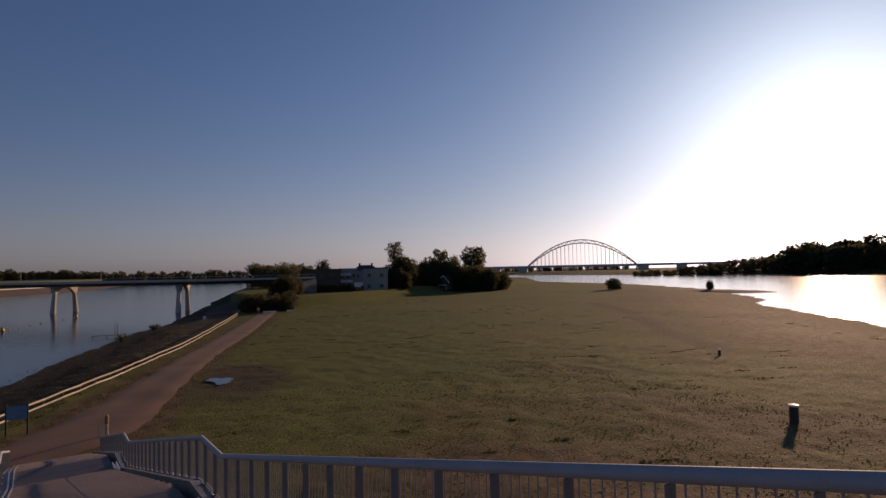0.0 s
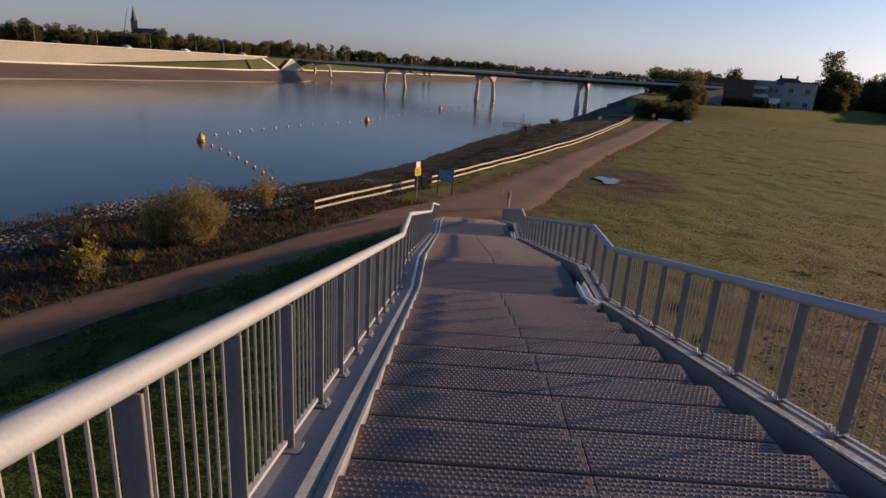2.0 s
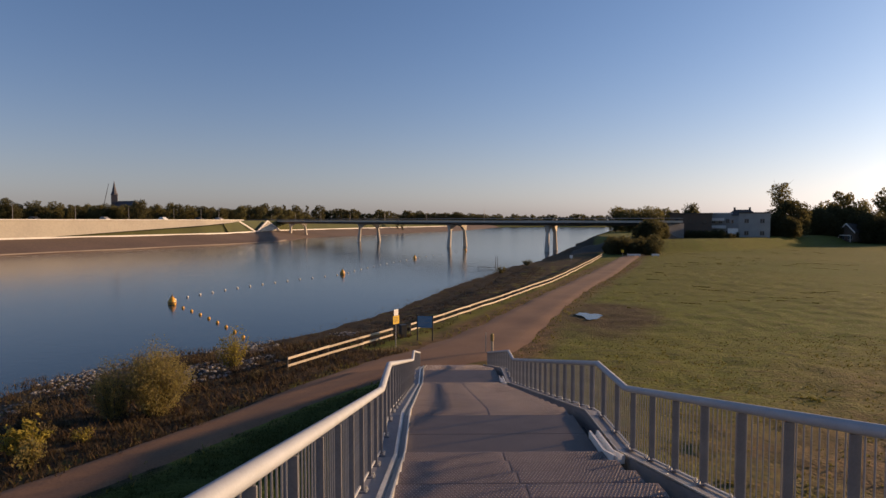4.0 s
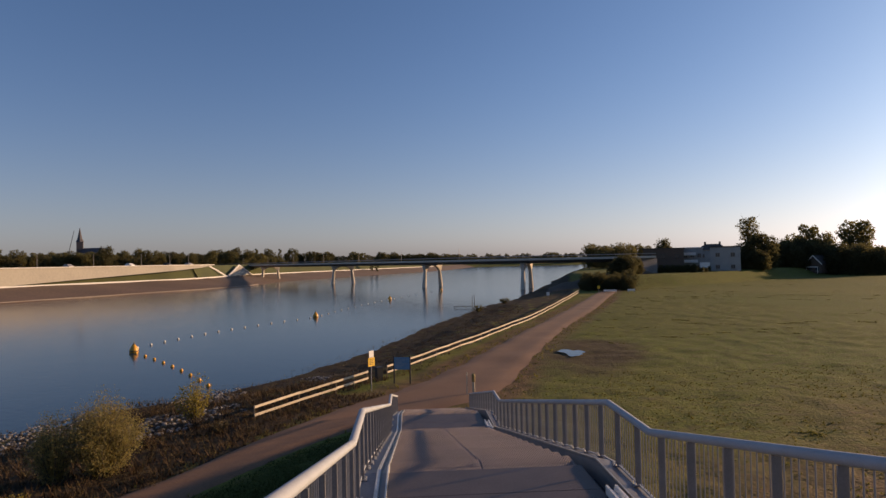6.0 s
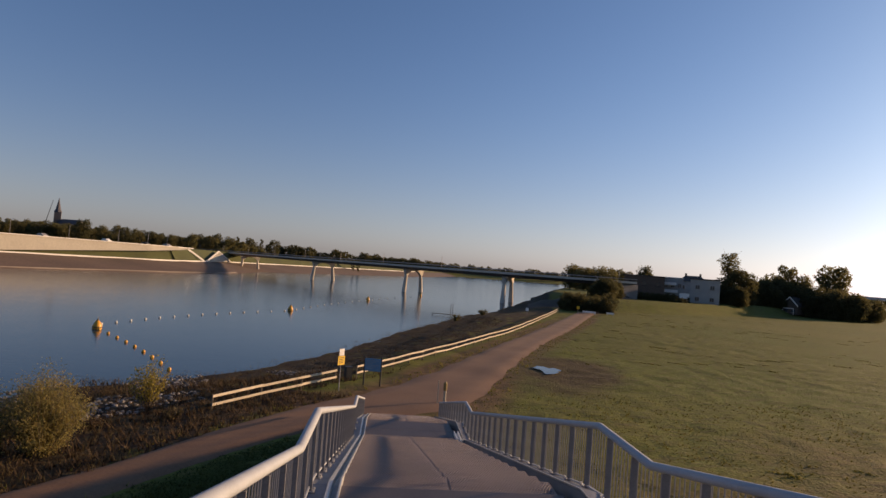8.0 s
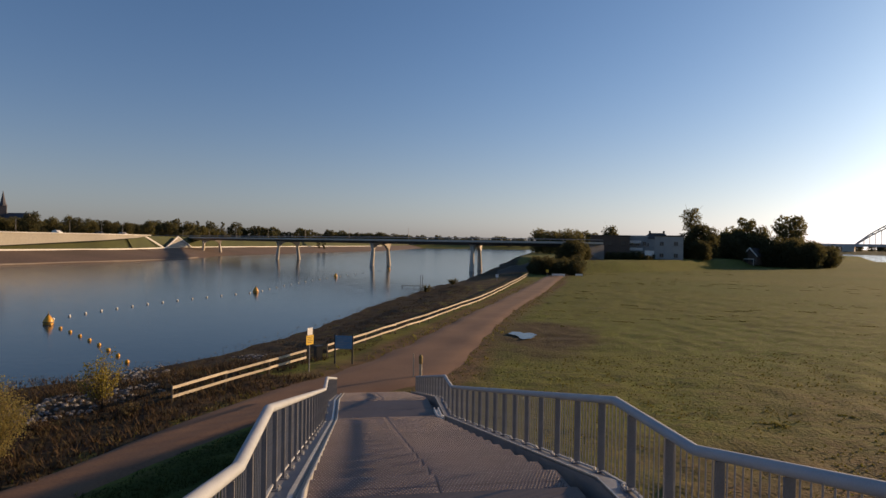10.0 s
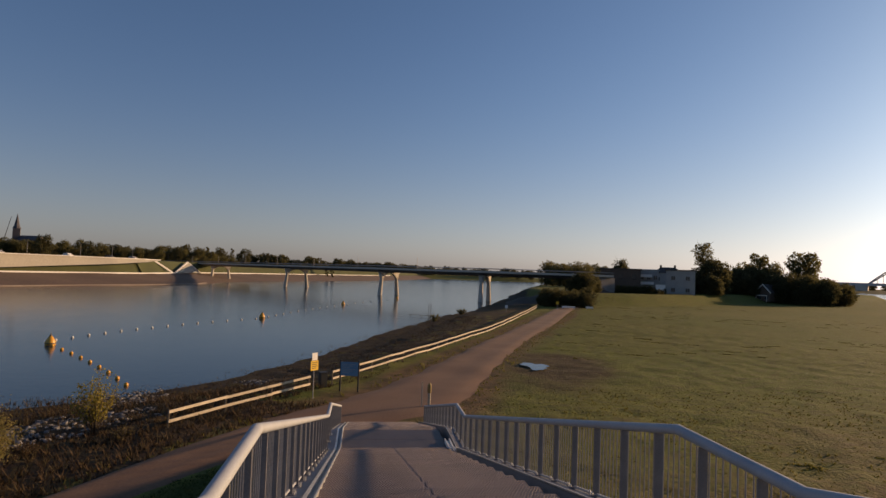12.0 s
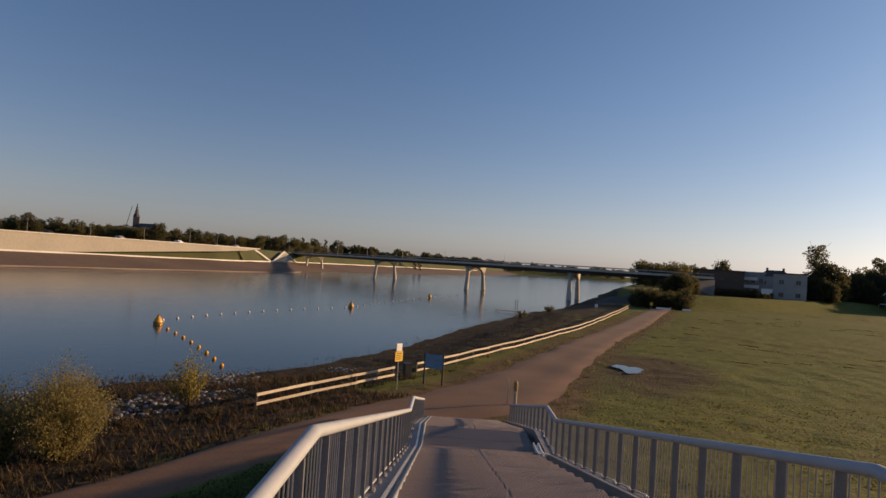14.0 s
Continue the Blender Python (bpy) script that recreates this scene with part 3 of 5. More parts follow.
def railing(sx):
    rl = thing("railing", "light grey steel stair railing with round handrail and thin balusters", "railing", "stair railings")
    x = sx * W
    hand = [(x, y, z) for y, z in RAIL_LINE]
    # round the kinks of the handrail
    soft = []
    for i, p in enumerate(hand):
        if 0 < i < len(hand) - 1:
            p, a0, b0 = Vector(p), Vector(hand[i - 1]), Vector(hand[i + 1])
            for k in (-0.12, 0, 0.12):
                q = p + ((a0 - p).normalized() * -k if k < 0 else (b0 - p).normalized() * k)
                if k < 0:
                    q = p + (a0 - p).normalized() * 0.12
                soft.append(q)
        else:
            soft.append(Vector(p))
    part("handrail", prism(bmesh.new(), oval(0.062, 0.055, 14), soft), M_RAIL, rl, "pale painted round handrail", smooth=True)
    nbay = int((Y5 - YTOP) / BAY)
    spare = []
    for i in range(nbay + 1):
        y = YTOP + 0.3 + i * BAY
        if y > Y5:
            break
        p = part("post", POST, None, rl, m=rail_pose(x, y))
        fp = part("foot_plate", FOOT, None, p, "slate grey bolted foot plate", m=pose(0, 0, 0 if sx < 0 else 0.07, 0, 0, 0 if sx < 0 else 180))
        if -10 < y < 22:
            for dy in (-0.045, 0.045):
                part("bolt", BOLT, None, fp, "bright steel bolt", m=pose(0.075, dy, 0))
        y2 = min(y + BAY, Y5)
        if y2 - y > 0.3:
            part("bottom_rail", prism(bmesh.new(), [(-0.018, -0.015), (0.018, -0.015), (0.018, 0.015), (-0.018, 0.015)], [(x, y + 0.05, walk_z(y + 0.05) + 0.09), (x, y2 - 0.05, walk_z(y2 - 0.05) + 0.09)]), M_RAIL, rl)
        for k in range(1, 8):
            yb = y + k * BAY / 8
            if yb > Y5 - 0.05:
                break
            if -14.0 < yb < 23.0 and sum(1 for c in rl.children if c.name.startswith("baluster")) < 300:
                part("baluster", BALUSTER, None, rl, m=rail_pose(x, yb))
            else:
                spare.append((yb, walk_z(yb)))
    bm = bmesh.new()
    for yb, z in spare:
        tube(bm, (x, yb, z + 0.1), (x, yb, rail_z(yb) - 0.04), 0.009, 0.009, 5)
    part("baluster_row", bm, M_STEEL, rl, kind="stuff")
    return rl


railing(-1)
railing(1)

# fence along the path ----------------------------------------------------
FENCE_A = [(-10.3, 24.3), (-7.6, 29.0), (-4.6, 34.3)]
FENCE_B = [(-3.2, 36.6), (0.6, 43.6), (4.8, 51.6), (9.4, 60.6), (14.1, 70.2), (19.3, 81.8), (24.4, 94.3), (32.8, 115), (41.2, 136.5)]


def fence(pts, name):
    fc = thing(name, "low weathered timber fence with two pale rails beside a gravel path", "fence", "path fence")
    line = polyline(pts)
    seg = np.r_[0, np.cumsum(np.linalg.norm(np.diff(line, axis=0), axis=1))]
    n = max(int(seg[-1] / 2.9), 1)
    s = np.linspace(0, seg[-1], n + 1)
    P = [(np.interp(v, seg, line[:, 0]), np.interp(v, seg, line[:, 1])) for v in s]
    post = mesh_of(bbox(-0.045, 0.045, -0.045, 0.045, -0.3, 0.95, bevel=0.01), "post", M_BROWNPOST)
    for i, (x, y) in enumerate(P):
        g = ground_z(x, y)
        part("post", post, None, fc, m=pose(x, y, g, random.uniform(-1.5, 1.5), random.uniform(-1.5, 1.5), 30))
        if i < n:
            x2, y2 = P[i + 1]
            g2 = ground_z(x2, y2)
            d = Vector((x2 - x, y2 - y, 0)).normalized()
            sd = Vector((d.y, -d.x, 0)) * 0.085
            for zz in (0.40, 0.86):
                j = random.uniform(-0.025, 0.025)
                part("rail", prism(bmesh.new(), [(-0.025, -0.07), (0.025, -0.07), (0.025, 0.07), (-0.025, 0.07)], [(x + sd.x - d.x * 0.06, y + sd.y - d.y * 0.06, g + zz + j), (x2 + sd.x + d.x * 0.055, y2 + sd.y + d.y * 0.055, g2 + zz - j)]), M_WOOD, fc, "pale sunlit timber rail")
    return fc


fence(FENCE_A, "fence")
fence(FENCE_B, "fence")
# road bridge over the channel -------------------------------------------
PIERS = [(39.5, 193, 27), (8, 225, 41), (-34, 286, 67), (-86, 358, 58)]
DECK_LINE = [(79, 188.5), (66, 184.5), (39.5, 193), (8, 225), (-34, 286), (-86, 358), (-128, 410), (-190, 470), (-330, 600)]
br = thing("road_bridge", "long low concrete road bridge on slanting paired piers across the water", "bridge")
dl = polyline(DECK_LINE)
for _ in range(40):
    dl[1:-1] = (dl[:-2] + 2 * dl[1:-1] + dl[2:]) / 4
DK = 8.9
deck_path = [(x, y, DK) for x, y in dl[::6]]
part("deck", prism(bmesh.new(), [(-6.5, -0.3), (-3, -1.5), (3, -1.5), (6.5, -0.3), (6.5, 0), (-6.5, 0)], deck_path), M_DECK, br)
for sd in (-6.6, 6.6):
    part("parapet", prism(bmesh.new(), [(sd - 0.12, -0.45), (sd + 0.12, -0.45), (sd + 0.12, 0.25), (sd - 0.12, 0.25)], deck_path), M_CONC2, br)
    part("guard_rail", prism(bmesh.new(), [(sd - 0.06, 0.95), (sd + 0.06, 0.95), (sd + 0.06, 1.1), (sd - 0.06, 1.1)], deck_path), M_STEEL, br)
for px_, py_, az in PIERS:
    d = Vector((math.sin(radians(az)), math.cos(radians(az)), 0))
    for k in (-1, 1):
        foot, head = Vector((px_, py_, -3.5)) + d * 5.5 * k, Vector((px_, py_, DK - 3.4)) + d * 4.5 * k
        part("pier", tube(bmesh.new(), foot, head, 1.0, 0.62, 10), M_CONC2, br, "tapered splayed concrete pier leg")
    # flared head with an arched underside between the two legs
    outline = [(-6.3, -1.3), (-5.6, -1.9), (-5.15, -3.5), (-3.9, -3.5)] + [(u, -1.75 - 1.75 * (abs(u) / 3.9) ** 3) for u in (-3.3, -2.4, -1.2, 0, 1.2, 2.4, 3.3)] + [(3.9, -3.5), (5.15, -3.5), (5.6, -1.9), (6.3, -1.3)]
    nrm = Vector((d.y, -d.x, 0)) * 0.62
    bm = bmesh.new()
    fa, fb = [[bm.verts.new(Vector((px_, py_, DK + v)) + d * u + nrm * k) for u, v in outline] for k in (-1, 1)]
    for i in range(len(outline)):
        j = (i + 1) % len(outline)
        bm.faces.new((fa[i], fa[j], fb[j], fb[i]))
    bm.faces.new(fa[::-1])
    bm.faces.new(fb)
    part("pier_head", bm, M_CONC2, br, "arched concrete pier head")
for i in range(12, len(deck_path) - 4, 6):
    x, y, z = deck_path[i]
    part("lamp_post", tube(bmesh.new(), (x, y, z), (x, y, z + 4.5), 0.09, 0.06, 6), M_STEEL, br)
# abutment on the meadow side
part("abutment", bbox(-4, 4, -6, 6, -1.5, 8.2), M_DECK, br, "dark concrete abutment", m=pose(76, 188, 0, 0, 0, 25))

# embankment that carries the bridge end, its shade painted in as a dark colour
emb = []
bm = bmesh.new()
for i in range(25):
    f = i / 24
    cx_, cy_ = 41 + 46 * f, 168 + 14 * f
    top = 0.4 + 4.6 * min(f / 0.62, 1.0) ** 0.8 - 4.5 * max(f - 0.78, 0) / 0.22
    emb.append([bm.verts.new((cx_ + 0.3 * u, cy_ + u, -0.6 + max(top, 0.3) * h + 0.25 * math.sin(i * 1.7 + u))) for u, h in ((-15, -0.1), (-8, 0.38), (-2, 0.8), (3, 1.0), (10, 1.0), (24, 0.1))])
for r0, r1 in zip(emb, emb[1:]):
    for k in range(5):
        bm.faces.new((r0[k], r1[k], r1[k + 1], r0[k + 1]))
tagged(part("embankment", bm, M_SLOPE, smooth=True), "weedy embankment under the bridge end, shade put into its dark colour", "embankment", kind="structure")

# quay on the far bank ----------------------------------------------------


def far_line(off):
    """The far shore moved inland."""
    q = polyline(FAR_SHORE)
    d = np.gradient(q, axis=0)
    d /= np.linalg.norm(d, axis=1)[:, None]
    return np.stack([q[:, 0] - d[:, 1] * off, q[:, 1] + d[:, 0] * off], 1)


def bank_strip(name, cols, material, label, lo=-900, hi=1300):
    """A sloping strip along the far shore through (inland, height) columns."""
    lines = [far_line(o)[::5] for o, _ in cols]
    bm = bmesh.new()
    prev = None
    for i in range(len(lines[0])):
        if not lo < lines[0][i][1] < hi:
            continue
        row = [bm.verts.new((l[i][0], l[i][1], z + 0.12 * math.sin(i * 0.7 + k))) for k, (l, (_, z)) in enumerate(zip(lines, cols))]
        if prev:
            for k in range(len(row) - 1):
                bm.faces.new((prev[k], prev[k + 1], row[k + 1], row[k]))
        prev = row
    return tagged(part(name, bm, material, smooth=True), label, "bank", kind="structure")


bank_strip("bank", [(-3, -2.6), (0, -1.45), (3, -0.9), (10, 0.5), (18, 1.9), (24.5, 3.0)], M_BANK, "bare brown earth bank below the quay")
bank_strip("dike", [(24.5, 3.0), (26.2, 3.2), (29.5, 9.0), (34, 9.15), (80, 9.3)], M_DIKE, "grass slope and road verge above the bank")
wl = [p for p in far_line(25.6) if -260 < p[1] < 302][::6]
TOP = 9.35
wall = thing("quay_wall", "long pale concrete quay wall above a brown bank", "wall", kind="structure")
bm = bmesh.new()
prev = None
for x, y in wl:
    low = 2.2 if y < 178 else 2.2 + (TOP - 2.25) * min((y - 178) / 122, 1)
    ring = [bm.verts.new(v) for v in ((x + 0.9, y, low), (x, y, TOP), (x - 0.6, y + 0.3, TOP), (x - 0.6, y + 0.3, low))]
    if prev:
        for i in range(3):
            bm.faces.new((prev[i], ring[i], ring[i + 1], prev[i + 1]))
    prev = ring
part("wall_face", bm, M_CONC, wall)
part("coping", prism(bmesh.new(), [(-0.5, 0), (0.5, 0), (0.5, 0.3), (-0.5, 0.3)], [(x, y, TOP) for x, y in wl]), M_PALE, wall, "pale coping stones")
kerb_line = [p for p in far_line(24.3) if 165 < p[1] < 700][::6]
part("terrace_kerb", prism(bmesh.new(), [(-0.5, 0), (0.5, 0), (0.5, 0.55), (-0.5, 0.55)], [(x, y, 2.85) for x, y in kerb_line]), M_PALE, wall, "pale concrete terrace kerb")
low_line = [p for p in far_line(2.5) if -200 < p[1] < 300][::6]
part("toe_kerb", prism(bmesh.new(), [(-0.5, -0.3), (0.5, -0.3), (0.5, 0.22), (-0.5, 0.22)], [(x, y, -0.95) for x, y in low_line]), M_TOE, wall, "dusty brown toe kerb by the water")
# abutment wings of the road bridge
ab = thing("bridge_abutment", "pale concrete abutment with sloping wing walls beside the bridge", "abutment")
part("wing_wall", prism(bmesh.new(), [(-0.22, -0.7), (0.22, -0.7), (0.22, 0.12), (-0.22, 0.12)], [(-105.3, 304.0, 9.3), (-102.6, 309.8, 6.5), (-99.9, 315.5, 3.5)]), M_PALE, ab, "pale sloping wing wall")
# pyramid-shaped cone slope with pale edges
apex, left, right, back = Vector((-102.5, 349, 9.0)), Vector((-99.8, 319.5, 3.3)), Vector((-97.0, 357, 3.0)), Vector((-112, 352, 3.0))
bm = bmesh.new()
va = [bm.verts.new(v) for v in (apex, left, right, back)]
for t3 in ((0, 1, 2), (0, 2, 3), (0, 3, 1), (1, 3, 2)):
    bm.faces.new([va[i] for i in t3])
part("cone_slope", bm, M_CONC, ab, "paved sunlit cone slope")
for q2 in (left, right):
    part("slope_edge", tube(bmesh.new(), apex, q2, 0.45, 0.45, 6), M_PALE, ab, "pale slope edging")

# trees -------------------------------------------------------------------
rng = np.random.default_rng(4)


def leaf_mesh(name, centres, size, material):
    """Many small bent leaves, each of two triangles, at the given centres."""
    n = len(centres)
    u = rng.normal(size=(n, 3))
    u /= np.linalg.norm(u, axis=1)[:, None]
    w = np.cross(u, rng.normal(size=(n, 3)))
    w /= np.linalg.norm(w, axis=1)[:, None]
    s = size * rng.uniform(0.6, 1.3, (n, 1))
    k = np.cross(u, w) * s * 0.25
    v = np.stack([centres - u * s, centres + w * s * 0.55 + k, centres + u * s, centres - w * s * 0.55 + k], 1).reshape(-1, 3)
    f = [(4 * i, 4 * i + 1, 4 * i + 2, 4 * i + 3) for i in range(n)]
    return from_arrays(name, v, f, material)


def grow(h, spread, seed, crown_base=0.3, lobes=9, n=1500, size=0.5, tall=1.0, leaf=None, bare=0.0):
    """Meshes of a trunk with limbs and of a loose crown, foot at the origin."""
    r = np.random.default_rng(seed)
    bm = bmesh.new()
    tube(bm, (0, 0, -0.4), (0.01 * h, 0, h * 0.45), h * 0.022, h * 0.013, 7)
    tube(bm, (0.01 * h, 0, h * 0.45), (0.0, 0.02 * h, h * 0.85), h * 0.013, h * 0.004, 6)
    cs, rad = [], []
    for i in range(lobes):
        a = 2.4 * i + r.uniform(-0.4, 0.4)
        zz = crown_base + (0.93 - crown_base) * (i + 0.5) / lobes
        rr = spread * (0.25 + 0.75 * math.sin(math.pi * min(max((zz - crown_base) / (1 - crown_base), 0.12), 0.95)) ** 0.8) * r.uniform(0.4, 0.75)
        c = np.array([rr * math.cos(a), rr * math.sin(a), zz * h])
        root = (0, 0, h * max(zz - 0.22, 0.18))
        tube(bm, root, tuple(c), h * 0.009, h * 0.002, 5)
        for _ in range(2):
            tube(bm, tuple(c * 0.7 + np.array(root) * 0.3), tuple(c + r.normal(size=3) * spread * 0.25), h * 0.004, h * 0.001, 4)
        cs.append(c)
        rad.append(spread * r.uniform(0.30, 0.5))
    pts = []
    for c, q in zip(cs, rad):
        m = n // lobes
        d = r.normal(size=(m, 3))
        d /= np.linalg.norm(d, axis=1)[:, None]
        rr = q * r.uniform(0.35, 1.0, (m, 1)) ** 0.5 * (1 + 0.25 * np.sin(6 * d[:, :1] + 4 * d[:, 2:]))
        pts.append(c + d * rr * np.array([1, 1, 0.8 * tall]))
    pts = np.concatenate(pts)
    pts = pts[pts[:, 2] > h * crown_base * 0.6]
    return mesh_of(bm, "trunk", M_BARK), leaf_mesh("crown", pts, size, leaf or M_LEAF)


def tree(meshes, x, y, z, turn=0, scale=1.0, label="", group="", tall=1.0):
    t = thing("tree", label, "tree", group, m=Matrix.LocRotScale((x, y, z), Euler((0, 0, radians(turn))), (scale, scale, scale * tall)))
    part("trunk", meshes[0], None, t)
    part("crown", meshes[1], None, t)
    return t


KINDS = [grow(10, 4.2, 11 + i, 0.06, 16, 2200, 0.36, leaf=(M_LEAF, M_LEAF2)[i % 2]) for i in range(6)]
POPLAR = grow(12, 1.5, 40, 0.08, 10, 900, 0.35, 1.5, M_LEAF2)
EYE = Vector((-1.2, -10.0, 9.4))


def polar(az, dist):
    return EYE.x + dist * math.sin(radians(az)), EYE.y + dist * math.cos(radians(az))


def base_at(x, y):
    return ground_z(x, y) - 0.1


FARKINDS = [grow(10, 4.4, 60 + i, 0.04, 12, 560, 0.75, leaf=M_LEAF2) for i in range(4)]


def woodland(name, label, spots):
    """A far wood: many trees of trunk and crown, joined, at (x, y, z, turn, scale, tall)."""
    V, F, MI, base = [], [], [], 0
    for x, y, z, turn, sc, tl in spots:
        c, q = math.cos(turn), math.sin(turn)
        for k, me in enumerate(FARKINDS[int(turn * 10) % 4]):
            v = np.empty(len(me.vertices) * 3)
            me.vertices.foreach_get("co", v)
            v = v.reshape(-1, 3) * (sc, sc, sc * tl) @ np.array([[c, q, 0], [-q, c, 0], [0, 0, 1]]) + (x, y, z)
            V.append(v)
            for p in me.polygons:
                F.append([i + base for i in p.vertices])
                MI.append(k)
            base += len(v)
    me = from_arrays(name, np.concatenate(V), F, M_BARK)
    me.materials.append(M_LEAF2)
    me.polygons.foreach_set("material_index", MI)
    return tagged(new(name, me), label, "woodland", kind="stuff")


FAR_L = "dark broadleaf tree in a hazy row behind the far quay"
rnd = random.Random(5)
az = -46.0
while az < -11:
    d = rnd.uniform(430, 520)
    x, y = polar(az, d)
    tree(KINDS[rnd.randrange(6)], x, y, base_at(x, y), rnd.uniform(0, 360), rnd.uniform(0.92, 1.36), FAR_L, "trees behind the quay", rnd.uniform(0.75, 1.05))
    az += rnd.uniform(0.18, 0.32)
spots = []
while az < 16:
    d = rnd.uniform(600, 700) if az < -4 else rnd.uniform(1000, 1100)
    x, y = polar(az, d)
    spots.append((x, y, base_at(x, y), rnd.uniform(0, 6.28), rnd.uniform(1.0, 1.4) * (1.0 if az < -4 else 1.35), rnd.uniform(0.7, 1.0)))
    az += rnd.uniform(0.25, 0.5)
woodland("woodland", "low dark trees along the distant shore", spots)
for az in (-14.2, -12.1, -9.4, -3.6, -3.1, -9.0):
    x, y = polar(az, 520)
    tree(POPLAR, x, y, base_at(x, y), rnd.uniform(0, 360), rnd.uniform(1.0, 1.35), "slender dark conifer rising above the distant trees", "slender conifers")
for i in range(17):
    x, y = polar(-1.6 + i * 0.5, 975)
    tree(KINDS[3], x, y, base_at(x, y), rnd.uniform(0, 360), 1.25, "small round tree in an evenly planted row", "row of round trees", 1.0)

# church
ch = thing("church", "distant dark church with a tall pointed spire and long nave", "church")
cx, cy = polar(-28.25, 520)
cz = base_at(cx, cy)
part("tower", bbox(-2.3, 2.3, -2.3, 2.3, 0, 20.5, bevel=0.2), M_SLATE, ch, m=pose(cx, cy, cz, 0, 0, 28))
bm = bmesh.new()
lathe(bm, [(2.6, 20.4), (1.7, 22.6), (0.8, 27.0), (0.08, 31.0)], 8)
part("spire", bm, M_SLATE, ch, m=pose(cx, cy, cz, 0, 0, 28))
bm = bmesh.new()
prism(bm, [(-5, 0), (5, 0), (5, 10.5), (0, 15.5), (-5, 10.5)], [(0, 0, 0), (18, 0, 0)])
part("nave", bm, M_SLATE, ch, m=pose(cx + 3, cy, cz, 0, 0, -20))
cr = thing("crane", "thin distant crane jib leaning beside the church spire", "crane")
kx, ky = polar(-29.05, 560)
part("mast", tube(bmesh.new(), (kx, ky, cz), (kx, ky, cz + 6), 0.6, 0.5, 6), M_DARK, cr)
part("jib", tube(bmesh.new(), (kx - 1.5, ky, cz + 6), (kx + 3.4, ky + 2, cz + 31), 0.3, 0.16, 6), M_DARK, cr)

# street lamps and cars along the quay road
for k, p in enumerate([q for q in far_line(31) if 90 < q[1] < 300][::22]):
    lm = thing("street_lamp", "thin grey street lamp along the quay road", "street lamp", "quay lamps", m=pose(p[0], p[1], 9.2))
    part("pole", tube(bmesh.new(), (0, 0, 0), (0, 0, 5.5), 0.08, 0.05, 6), M_STEEL, lm)
    part("arm", tube(bmesh.new(), (0, 0, 5.45), (0.9, 0, 5.6), 0.05, 0.05, 5), M_STEEL, lm)
    part("lamp_head", bbox(0.6, 1.25, -0.12, 0.12, 5.55, 5.68, bevel=0.02), M_DARK, lm)


def car_mesh():
    bm = bmesh.new()
    prism(bm, [(-2.2, 0.3), (2.2, 0.3), (2.2, 0.8), (1.3, 0.95), (0.6, 1.45), (-1.2, 1.45), (-1.9, 0.95), (-2.2, 0.85)], [(0, -0.85, 0), (0, 0.85, 0)])
    return bm


for k, p in enumerate([q for q in far_line(33) if 100 < q[1] < 300][::27]):
    c = thing("car", ("white", "dark grey", "silver")[k % 3] + " small car on the far quay road", "car", "cars on the quay", m=pose(p[0], p[1], 9.2, 0, 0, -30))
    part("body", car_mesh(), (M_WHITE, M_DARK, M_STEEL)[k % 3], c)
    for wx in (-1.35, 1.35):
        for wy in (-0.8, 0.8):
            part("wheel", lathe(bmesh.new(), [(0.2, -0.1), (0.32, -0.08), (0.32, 0.08), (0.2, 0.1)], 10), M_DARK, c, m=pose(wx, wy, 0.32, 90))

# meadow side: big trees, houses, hedge ----------------------------------
TALL = grow(20, 4.3, 77, 0.56, 13, 1900, 0.30, 0.8, M_LEAF)
DOME = grow(14, 6.0, 81, 0.03, 30, 9500, 0.36, leaf=M_LEAF2)
BROAD = grow(15, 5.4, 78, 0.14, 22, 6500, 0.34, leaf=M_LEAF)
ROUND = grow(9, 4.8, 79, 0.05, 20, 4500, 0.34, leaf=M_LEAF2)
tx = [
    (30.7, 262, TALL, 1.07, 1.0, "tall open-crowned autumn tree above dark hedges"),
    (38.4, 307, BROAD, 1.47, 1.02, "broad full-crowned tree beside a cottage"),
    (35.15, 295, KINDS[2], 1.32, 1.38, "irregular dark tree behind the cottage roof"),
    (34, 322, KINDS[4], 1.26, 1.15, "small distant tree between houses"),
    (36.45, 339, KINDS[0], 1.21, 1.25, "small round distant tree behind the hedge"),
    (23.75, 238, ROUND, 0.85, 1.5, "dark domed tree beside the brick house"),
    (31.6, 256, DOME, 1.06, 0.92, "large dark domed bush tree behind the dike"),
    (33.4, 283, ROUND, 1.15, 1.0, "dark domed bush behind the dike"),
    (30.3, 252, KINDS[5], 1, 1.0, "dark tree beside the plastered house"),
    (38.4, 281, ROUND, 1.26, 1.0, "dark dense shrub tree by the field edge"),
    (37, 285, ROUND, 1.32, 1.0, "dark dense shrub tree by the field edge"),
    (39.8, 281, ROUND, 1.15, 1.0, "dark dense shrub tree by the field edge"),
    (34.6, 292, ROUND, 1.26, 1.0, "dark dense shrub tree by the field edge"),
    (41.2, 292, KINDS[1], 0.86, 1.0, "low dark tree where the hedge ends"),
]
for az, d, k, s, tl, lab in tx:
    x, y = polar(az, d)
    tree(k, x, y, base_at(x, y), rnd.uniform(0, 360), s, lab, "", tl)
for i in range(9):
    x, y = polar(17.2 + i * 0.62, 330 + 12 * math.sin(i * 2.1))
    tree(KINDS[i % 6], x, y, 3.0, rnd.uniform(0, 360), rnd.uniform(1.1, 1.35), "hazy broadleaf tree beyond the bridge end", "trees beyond the bridge")
